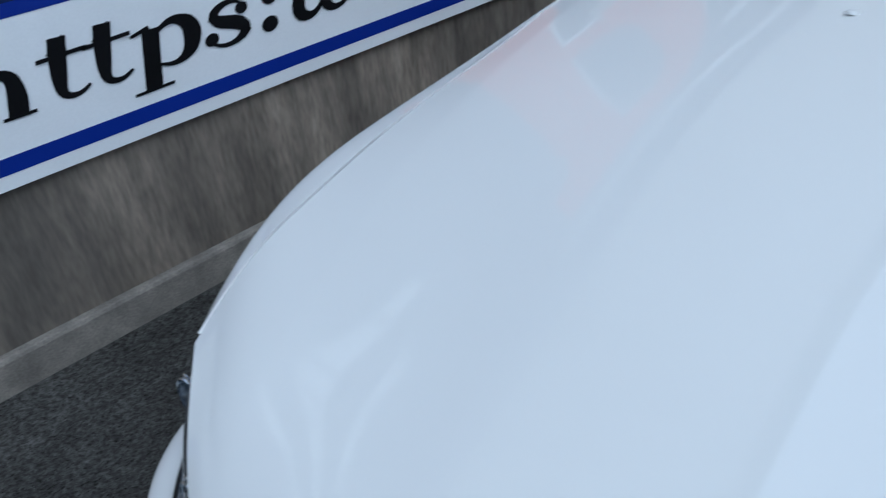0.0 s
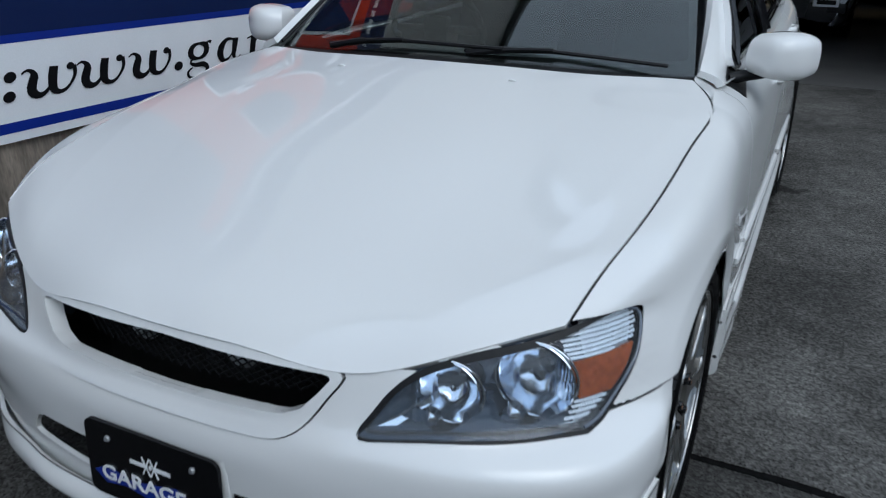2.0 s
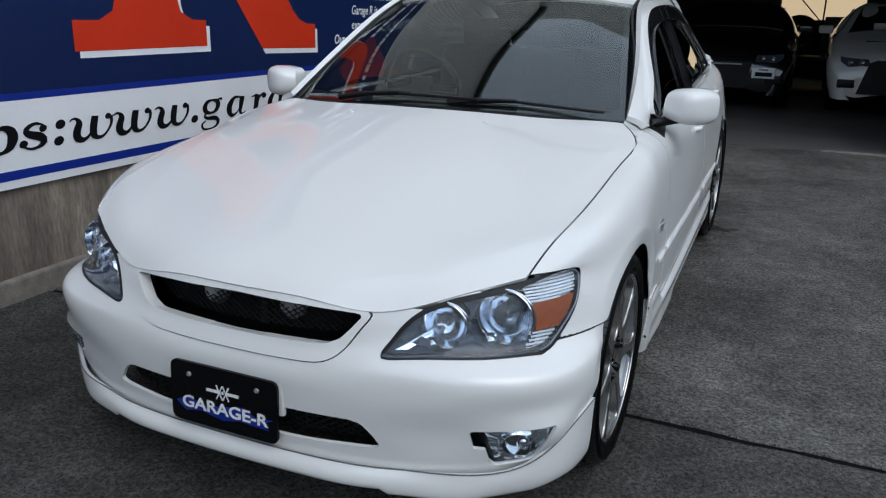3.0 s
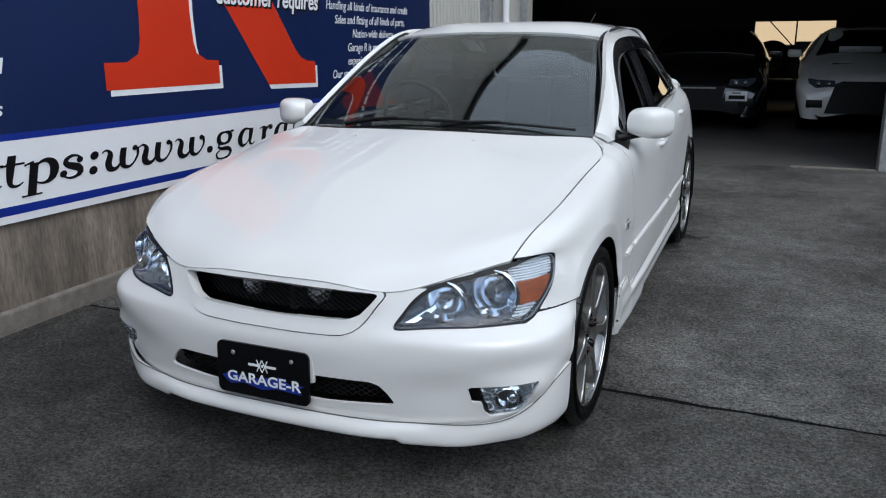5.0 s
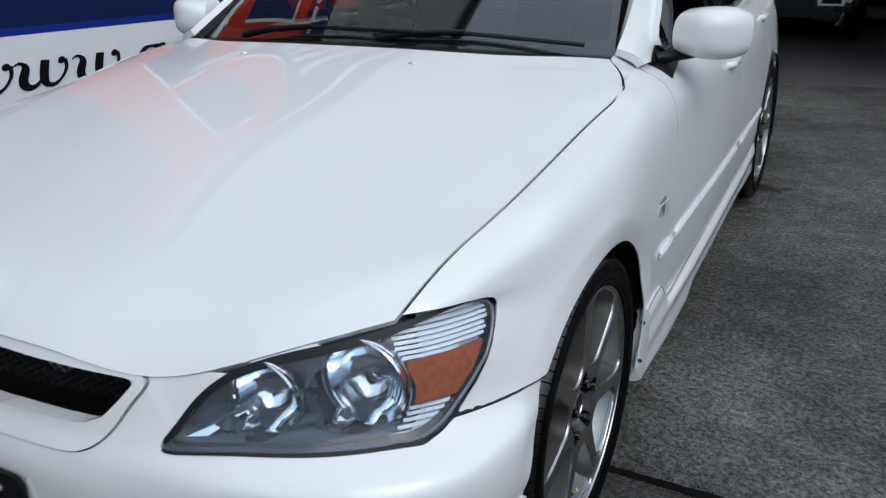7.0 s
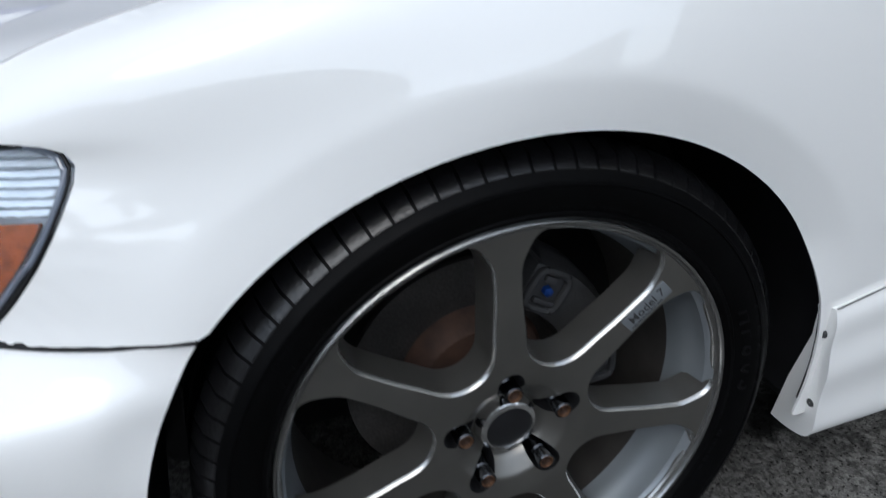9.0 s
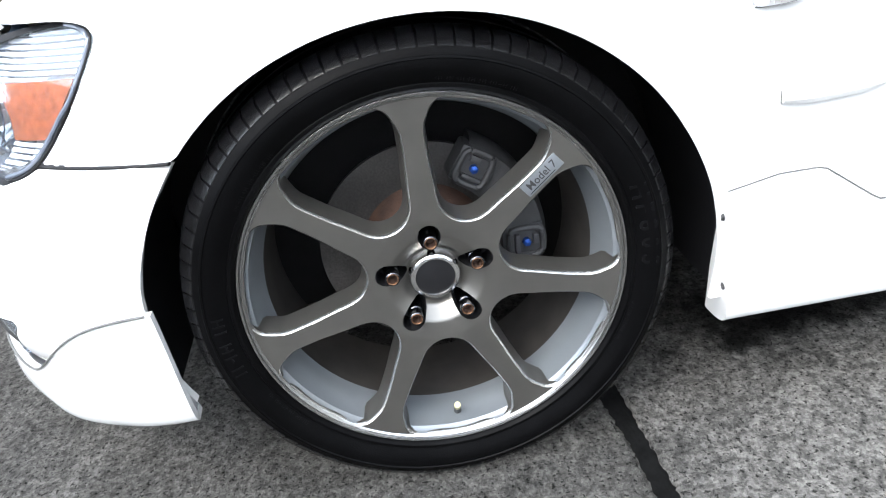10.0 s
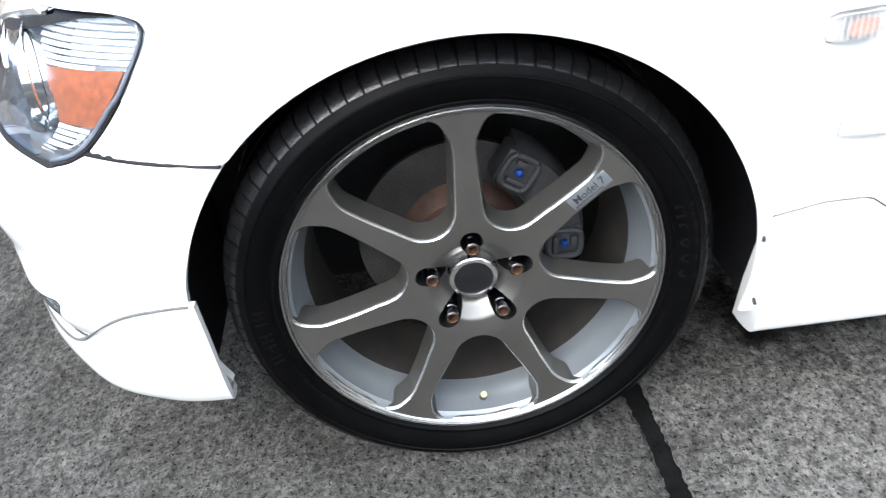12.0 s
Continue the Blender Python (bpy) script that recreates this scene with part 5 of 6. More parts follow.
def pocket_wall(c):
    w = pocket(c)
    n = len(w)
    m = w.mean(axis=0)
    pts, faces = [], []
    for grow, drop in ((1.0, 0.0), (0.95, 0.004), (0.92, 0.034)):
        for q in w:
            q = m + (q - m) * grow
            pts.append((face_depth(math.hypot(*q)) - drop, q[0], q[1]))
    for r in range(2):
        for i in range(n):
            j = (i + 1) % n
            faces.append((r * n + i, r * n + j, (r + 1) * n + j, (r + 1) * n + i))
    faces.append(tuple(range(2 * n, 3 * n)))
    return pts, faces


def tyre_shape():
    """Sidewalls, shoulders and a grooved tread."""
    half = [(0.836, 0.2482), (0.8430, 0.2506), (0.8462, 0.2540), (0.8462, 0.2580), (0.8448, 0.2592), (0.8468, 0.2640), (0.8505, 0.2720), (0.8522, 0.2800), (0.8515, 0.2868), (0.8528, 0.2880), (0.8522, 0.2902),
            (0.8500, 0.2915), (0.8465, 0.2990), (0.8400, 0.306), (0.830, 0.3115), (0.812, 0.3150), (0.8115, 0.3085), (0.8045, 0.3085), (0.804, 0.3155), (0.772, 0.3165), (0.7715, 0.3090), (0.7625, 0.3090), (0.762, 0.3168)]
    mid = 0.742
    prof = half + [(2 * mid - x, r) for x, r in reversed(half)]
    return turned(prof, 160, "X")


def tread_sipes():
    """Shoulder blocks: thin raised lugs round both shoulders."""
    out = []
    for i in range(90):
        a = 2 * math.pi * i / 90
        for x0, x1, r0 in ((0.8465, 0.813, 0.0), (0.671, 0.638, 0.0)):
            da = 0.0300
            pts = []
            for x, rr in ((x0, 0.2985), ((x0 * 2 + x1) / 3, 0.3105), (x1, 0.3162)) if x0 > 0.8 else ((x0, 0.3162), ((x0 + x1 * 2) / 3, 0.3105), (x1, 0.2985)):
                for aa, h in ((a - da, -0.0015), (a - da, 0.0020), (a + da, 0.0020), (a + da, -0.0015)):
                    r = rr + h
                    pts.append((x, r * math.cos(aa), r * math.sin(aa)))
            faces = []
            for k in range(2):
                for e in range(3):
                    faces.append((k * 4 + e, k * 4 + e + 1, (k + 1) * 4 + e + 1, (k + 1) * 4 + e))
            faces += [(0, 3, 2, 1), (8, 9, 10, 11)]
            out.append((pts, faces))
    return join(*out)


at_hub = Matrix.Translation(HUB)
wheel = part("wheel", star, GUNMETAL, car, "seven-spoke gunmetal alloy wheel", angle=40)
wheel.matrix_basis = at_hub
for w in WINDOWS:
    part("spoke_edge", window_wall(w, ((0.0026, -0.0002), (0.0010, 0.0014), (0.0, 0.0042))), EDGE, wheel, "bevelled spoke edge lightened for its highlight", angle=60)
    part("spoke_wall", window_wall(w, ((0.0, 0.0042), (-0.002, 0.022), (-0.004, 0.038))), GUNMETAL, wheel)
for c in LUGS:
    # black instead of gunmetal: the recess's shade is put into the colour
    part("nut_pocket", pocket_wall(c), BLACK, wheel, "nut pocket blackened for its deep shade")
part("rim_lip", turned([(0.8372, 0.2395), (0.8385, 0.2418), (0.8400, 0.2432), (0.8393, 0.2440), (0.8422, 0.2452), (0.8430, 0.2475), (0.8412, 0.2493), (0.836, 0.2490)], 140, "X"), LIP_METAL, wheel, "bright machined rim lip")
part("barrel", turned([(0.8375, 0.2405), (0.834, 0.2392), (0.829, 0.2368), (0.827, 0.2345), (0.806, 0.2305), (0.802, 0.2278), (0.785, 0.2235), (0.776, 0.2195)], 120, "X"), BARREL, wheel, "silver outer barrel")
part("inner_barrel", turned([(0.776, 0.2195), (0.740, 0.2150), (0.66, 0.2120), (0.645, 0.2300)], 96, "X"), DUSTED, wheel, "brown brake-dusted inner barrel")
tyre = part("tyre", tyre_shape(), RUBBER, wheel, "black low-profile tyre")
tagged(part("tread", tread_sipes(), TREAD, tyre), "", kind="stuff")
part("brake_disc", turned([(0.708, 0.147), (0.716, 0.147), (0.716, 0.082), (0.735, 0.078), (0.744, 0.072), (0.744, 0.030)], 64, "X"), DISC, wheel, "worn iron brake disc")
part("disc_bell", turned([(0.7165, 0.088), (0.720, 0.086), (0.738, 0.0795), (0.7455, 0.073), (0.7455, 0.0)], 48, "X"), RUST, wheel, "rusty disc bell")
cal = []
for a in np.linspace(-10, 62, 12):
    a = radians(a)
    ring = [(0.728, 0.100), (0.752, 0.104), (0.758, 0.125), (0.752, 0.160), (0.735, 0.168), (0.70, 0.168)]
    cal.append([(x, r * math.cos(a), r * math.sin(a)) for x, r in ring])
cal_pts = [p for ring in cal for p in ring]
cal_faces = [(i * 6 + k, (i + 1) * 6 + k, (i + 1) * 6 + k + 1, i * 6 + k + 1) for i in range(11) for k in range(5)]
cal_faces += [tuple(range(6)), tuple(reversed(range(66, 72)))]
caliper = part("brake_caliper", (cal_pts, cal_faces), CALIPER, wheel, "grey cast brake caliper")
for a, w in ((56, 0.027), (-3, 0.026)):
    ang = radians(a)
    block = moved(box(0.715, 0.757, -0.026, 0.026, -w, w, 0.006), Matrix.Translation((0, 0.135 * math.cos(ang), 0.135 * math.sin(ang))) @ Matrix.Rotation(ang, 4, "X"))
    part("slide_bracket", block, CALIPER, wheel)
    ears = Matrix.Translation((0, 0.135 * math.cos(ang), 0.135 * math.sin(ang))) @ Matrix.Rotation(ang, 4, "X")
    rim_pts = [(0.760, 0.023 * np.sign(math.cos(q)) * abs(math.cos(q)) ** 0.5, 0.021 * np.sign(math.sin(q)) * abs(math.sin(q)) ** 0.5) for q in np.linspace(0, 2 * math.pi, 33)]
    part("bracket_rim", moved(tube(rim_pts, 0.0048, 8, ends=False), ears), CALIPER, wheel)
    part("guide_clip", moved(join(box(0.756, 0.763, -0.016, -0.010, -0.016, 0.012, 0.001), box(0.756, 0.762, 0.009, 0.017, -0.004, 0.010, 0.001)), ears), DARK_STEEL, wheel)
    bolt = moved(turned([(0.757, 0.0062), (0.764, 0.0058), (0.766, 0.001)], 6, "X"), Matrix.Translation((0, 0.135 * math.cos(ang), 0.135 * math.sin(ang))))
    part("slide_bolt", bolt, BOLT_BLUE, wheel, "blue anodised bolt cap")
cap = part("centre_cap", turned([(0.804, 0.0345), (0.814, 0.0342), (0.8205, 0.0315), (0.8230, 0.0275), (0.8230, 0.0258), (0.8210, 0.0250)], 48, "X"), POLISHED, wheel, "bright centre cap ring")
part("cap_disc", turned([(0.8210, 0.0252), (0.8222, 0.0180), (0.8228, 0.0005)], 40, "X"), BLACK, wheel, "worn black cap disc")
for k in range(6):
    a = radians(60 * k + 90)
    part("cap_screw", moved(turned([(0.8170, 0.0036), (0.8206, 0.0032), (0.8206, 0.0003)], 10, "X"), Matrix.Translation((0, 0.0298 * math.cos(a), 0.0298 * math.sin(a)))), DARK_STEEL, wheel)
for c in LUGS:
    nut = moved(turned([(0.785, 0.0108), (0.808, 0.0108), (0.810, 0.0096), (0.822, 0.0096), (0.823, 0.0086), (0.8252, 0.0086), (0.8262, 0.0096), (0.8390, 0.0096), (0.8399, 0.0086), (0.8399, 0.0078)], 12, "X"), Matrix.Translation((0, c[0], c[1])))
    part("lug_nut", nut, NUT_STEEL, wheel, "open-ended steel lug nut")
    part("nut_rim", moved(turned([(0.8398, 0.0079), (0.8402, 0.0072), (0.8398, 0.0066), (0.8370, 0.0062)], 20, "X"), Matrix.Translation((0, c[0], c[1]))), COPPER, wheel, "copper-coloured nut rim")
    core = moved(turned([(0.8380, 0.0064), (0.826, 0.0060), (0.826, 0.0003)], 12, "X"), Matrix.Translation((0, c[0], c[1])))
    part("stud_end", core, RUST, wheel, "rusty stud end inside the nut")
va = radians(-90)
stem = tube([(0.806, 0.0, -0.2315), (0.814, 0.0, -0.220), (0.821, 0.0, -0.211)], [0.0055, 0.0048, 0.0042], 10)
part("valve_stem", stem, BLACK, wheel)
part("valve_cap", tube([(0.820, 0.0, -0.2125), (0.828, 0.0, -0.2035)], [0.0050, 0.0046], 10), VALVE_CAP, wheel)
# badge plate on the upper rear spoke
ta = radians(90 - 360 / 7)
badge_m = Matrix.Translation((0.8372, 0.189 * math.cos(ta), 0.189 * math.sin(ta))) @ Matrix.Rotation(ta, 4, "X") @ pose(0, 0, 0.0015, 0, 0, 0)
badge = part("badge", moved(box(0.0, 0.0012, -0.029, 0.029, -0.010, 0.010, 0.0004), Matrix.Identity(4)), BARREL, wheel, "small silver badge plate")
badge.matrix_basis = badge_m
part("badge_print", box(0.0012, 0.0015, -0.026, 0.016, -0.0078, -0.0070), INK, badge, flat=True)
lettering("badge_lettering", "Model 7", 0.0150, DARK_STEEL, wheel, badge_m @ Matrix(((0, 0, 1, 0.0013), (1, 0, 0, 0.0), (0, 1, 0, -0.004), (0, 0, 0, 1))), depth=0.0002, bold=0.0001, width=0.92)
# raised sidewall bars and moulded marks
for i, ch in enumerate("HF805"):
    a = radians(17 - 5.2 * i)
    stand = Matrix(((0, 0.19, 1, 0.8493), (math.sin(a), math.cos(a), 0, 0.2655 * math.cos(a)), (-math.cos(a), math.sin(a), 0, 0.2655 * math.sin(a)), (0, 0, 0, 1)))
    lettering("sidewall_letter", ch, 0.031, SIDEWALL_MARK, wheel, stand, depth=0.0010, bold=0.0003, width=1.0)
SIDEWALL = ([0.2592, 0.2640, 0.2720, 0.2800, 0.2868], [0.8448, 0.8468, 0.8505, 0.8522, 0.8515])
for a0, count, r, size in ((178, 5, 0.2755, 0.0150), (62, 16, 0.2640, 0.0050), (128, 14, 0.2640, 0.0050), (205, 12, 0.2640, 0.0050), (330, 10, 0.2640, 0.0050)):
    marks = []
    for i in range(count):
        a = radians(a0 + i * math.degrees(size * 1.25 / r))
        lean = (float(np.interp(r + 0.002, *SIDEWALL)) - float(np.interp(r - 0.002, *SIDEWALL))) / 0.004
        m = Matrix.Rotation(a, 4, "X") @ Matrix.Translation((float(np.interp(r, *SIDEWALL)), r, 0.0)) @ Matrix.Rotation(-math.atan(lean), 4, "Z")
        w = size * 0.40
        body = [box(-0.001, 0.0006, -size / 2, size / 2, -w, -w * 0.6)]
        if i % 3 != 1:
            body.append(box(-0.001, 0.0006, -size * 0.08, size * 0.08, -w * 0.6, w * 0.6))
        if i % 2 == 0:
            body.append(box(-0.001, 0.0006, -size / 2, size / 2, w * 0.6, w))
        marks.append(moved(join(*body), m))
    part("sidewall_mark", join(*marks), SIDEWALL_MARK, wheel, "raised moulded tyre marking", flat=True)


def repeat_part(ob, parent, m):
    """A further part that shares the meshes of ob and its own parts."""
    c = ob.copy()
    scene.collection.objects.link(c)
    c.parent, c.matrix_basis = parent, m
    for child in ob.children:
        repeat_part(child, c, child.matrix_basis.copy())
    return c


HALF = Matrix.Rotation(math.pi, 4, "Z")
repeat_part(wheel, car, Matrix.Translation((-0.024, HUB[1] + 2.66, HUB[2])) @ Matrix.Rotation(radians(12), 4, "X"))
repeat_part(wheel, car, Matrix.Translation((-HUB[0], HUB[1], HUB[2])) @ HALF @ Matrix.Rotation(radians(20), 4, "X"))
repeat_part(wheel, car, Matrix.Translation((0.024, HUB[1] + 2.66, HUB[2])) @ HALF)

# ---------- the yard: ground, wall, sign, garage ----------
def setting(name, shape, mat, label, category, parent=None):
    ob = part(name, shape, mat, parent, flat=True)
    return tagged(ob, label, category, kind="structure")


setting("ground", ([(-300, -300, -0.03), (300, -300, -0.03), (300, 300, -0.03), (-300, 300, -0.03)], [(0, 1, 2, 3)]), CONCRETE, "grey worn ground reaching the horizon", "ground")
WX = -1.862


def rough_edge_slab(x0, x1, y0, y1, top, wob0=0.0, wob1=0.0, seed=0):
    """A cast slab whose front and back edges wander a little."""
    rnd = random.Random(seed)
    xs = np.concatenate([np.linspace(x0, 0.2, 120), np.linspace(0.2, 3.0, 520)[1:], np.linspace(3.0, x1, 160)[1:]])
    slow = [rnd.random() - 0.5 for _ in range(90)]

    def wander(x):
        return float(np.interp(x, np.linspace(x0, x1, 90), slow)) + 0.28 * (rnd.random() - 0.5)

    lo = [y0 + wob0 * wander(x) for x in xs]
    hi = [y1 + wob1 * wander(x) for x in xs]
    pts, faces = [], []
    for x, a, b in zip(xs, lo, hi):
        pts += [(x, a, top - 0.03), (x, a + 0.003, top - 0.004), (x, a + 0.009, top), (x, b - 0.009, top), (x, b - 0.003, top - 0.004), (x, b, top - 0.03)]
    for i in range(len(xs) - 1):
        for k in range(5):
            faces.append((i * 6 + k, (i + 1) * 6 + k, (i + 1) * 6 + k + 1, i * 6 + k + 1))
    return pts, faces


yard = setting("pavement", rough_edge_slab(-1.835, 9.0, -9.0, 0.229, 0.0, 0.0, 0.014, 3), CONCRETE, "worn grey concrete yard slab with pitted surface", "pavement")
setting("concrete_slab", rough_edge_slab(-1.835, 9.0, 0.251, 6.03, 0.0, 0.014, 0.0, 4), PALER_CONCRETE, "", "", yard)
setting("joint_filler", box(-1.835, 9.0, 0.218, 0.260, -0.03, -0.0065), BITUMEN, "", "", yard)

wall = setting("wall_west", box(-2.16, WX, -9.0, 6.03, -0.03, 0.72), CONCRETE_WALL, "stained board-marked concrete retaining wall", "wall")
setting("footing", box(-1.90, -1.832, -9.0, 6.03, -0.03, 0.105, 0.012), FOOTING, "damp concrete footing along the wall", "kerb")
setting("upper_wall", box(-2.16, WX - 0.002, -9.0, 6.03, 0.72, 3.05), SIDING, "", "", wall)


def corrugated(x, y0, y1, z0, z1, pitch=0.085, depth=0.018):
    n = int((y1 - y0) / pitch)
    pts, faces = [], []
    for i in range(n):
        y = y0 + i * pitch
        for dy, dx in ((0.0, 0.0), (pitch * 0.35, 0.0), (pitch * 0.5, depth), (pitch * 0.85, depth)):
            pts += [(x + dx, y + dy, z0), (x + dx, y + dy, z1)]
    m = len(pts) // 2
    for i in range(m - 1):
        faces.append((2 * i, 2 * i + 2, 2 * i + 3, 2 * i + 1))
    return pts, faces


setting("siding", corrugated(WX, -9.0, 6.0, 3.05, 7.1), SIDING, "", "", wall)
setting("siding", corrugated(WX, 4.60, 6.0, 0.72, 3.05), SIDING, "", "", wall)
setting("roof_edge", box(-2.4, -1.72, -9.0, 6.1, 7.1, 7.32, 0.02), DARK_STEEL, "dark eave above the corrugated wall", "eave")

# sign board on the wall
SX = -1.838
sign = thing("sign_board", "large navy and white garage sign board fixed to the wall", "sign", at=(0, 0, 0))


def on_sign(lift):
    return lambda a, b, d: (SX + lift - d, a, b)


def panel(name, y0, y1, z0, z1, mat, lift, label=""):
    return part(name, box(SX - 0.024 if lift == 0 else SX, SX + lift, y0, y1, z0, z1), mat, sign, label, flat=True)


panel("board", -6.0, 4.56, 0.492, 2.85, PRINT_WHITE, 0.0, "white printed board")
panel("navy_field", -6.0, 4.55, 0.895, 2.84, NAVY, 0.0015, "navy printed field")
panel("blue_line", -6.0, 4.55, 0.864, 0.895, BLUE, 0.0012, "royal blue line")
panel("blue_stripe", -6.0, 4.55, 0.528, 0.568, BLUE, 0.0012, "royal blue stripe")


def letter_r(mat, dy, dz, lift, name, label):
    stem = [(0.523, 1.054), (1.418, 1.054), (1.418, 1.190), (1.31, 1.195), (1.225, 1.235), (1.205, 1.30), (1.193, 1.45), (1.185, 2.48), (0.54, 2.48), (0.54, 2.34), (0.72, 2.30), (0.79, 2.23),
            (0.794, 1.44), (0.785, 1.30), (0.765, 1.235), (0.68, 1.193), (0.523, 1.193)]
    leg = [(1.500, 1.530), (1.918, 1.024), (2.500, 1.010), (2.500, 1.165), (2.395, 1.170), (2.32, 1.195), (2.25, 1.25), (1.92, 1.66), (1.500, 1.66)]
    bowl_out = [(1.185, 1.66)] + [(1.52 + 0.52 * math.cos(a), 2.07 + 0.41 * math.sin(a)) for a in np.linspace(-math.pi / 2, math.pi / 2, 20)] + [(1.185, 2.48)]
    bowl_in = [(1.185, 1.80)] + [(1.47 + 0.22 * math.cos(a), 2.07 + 0.27 * math.sin(a)) for a in np.linspace(-math.pi / 2, math.pi / 2, 20)] + [(1.185, 2.34)]
    pts, faces = [], []
    n = len(bowl_out)
    for a, b in zip(bowl_out, bowl_in):
        pts += [(SX + lift + 0.0003, a[0] + dy, a[1] + dz), (SX + lift + 0.0003, b[0] + dy, b[1] + dz)]
    for i in range(n - 1):
        faces.append((2 * i, 2 * i + 2, 2 * i + 3, 2 * i + 1))
    shapes = [slab([(a + dy, b + dz) for a, b in p], on_sign(lift), 0.001) for p in (stem, leg)] + [(pts, faces)]
    return part(name, join(*shapes), mat, sign, label, flat=True)


letter_r(PRINT_WHITE, 0.028, -0.031, 0.003, "letter_shadow", "white offset edge of the red letter")
letter_r(RED, 0.0, 0.0, 0.0045, "letter_r", "huge red slab-serif letter R")


def sign_pose(y, z, lift=0.003):
    return Matrix(((0, 0, 1, SX + lift), (1, 0, 0, y), (0, 1, 0, z), (0, 0, 0, 1)))


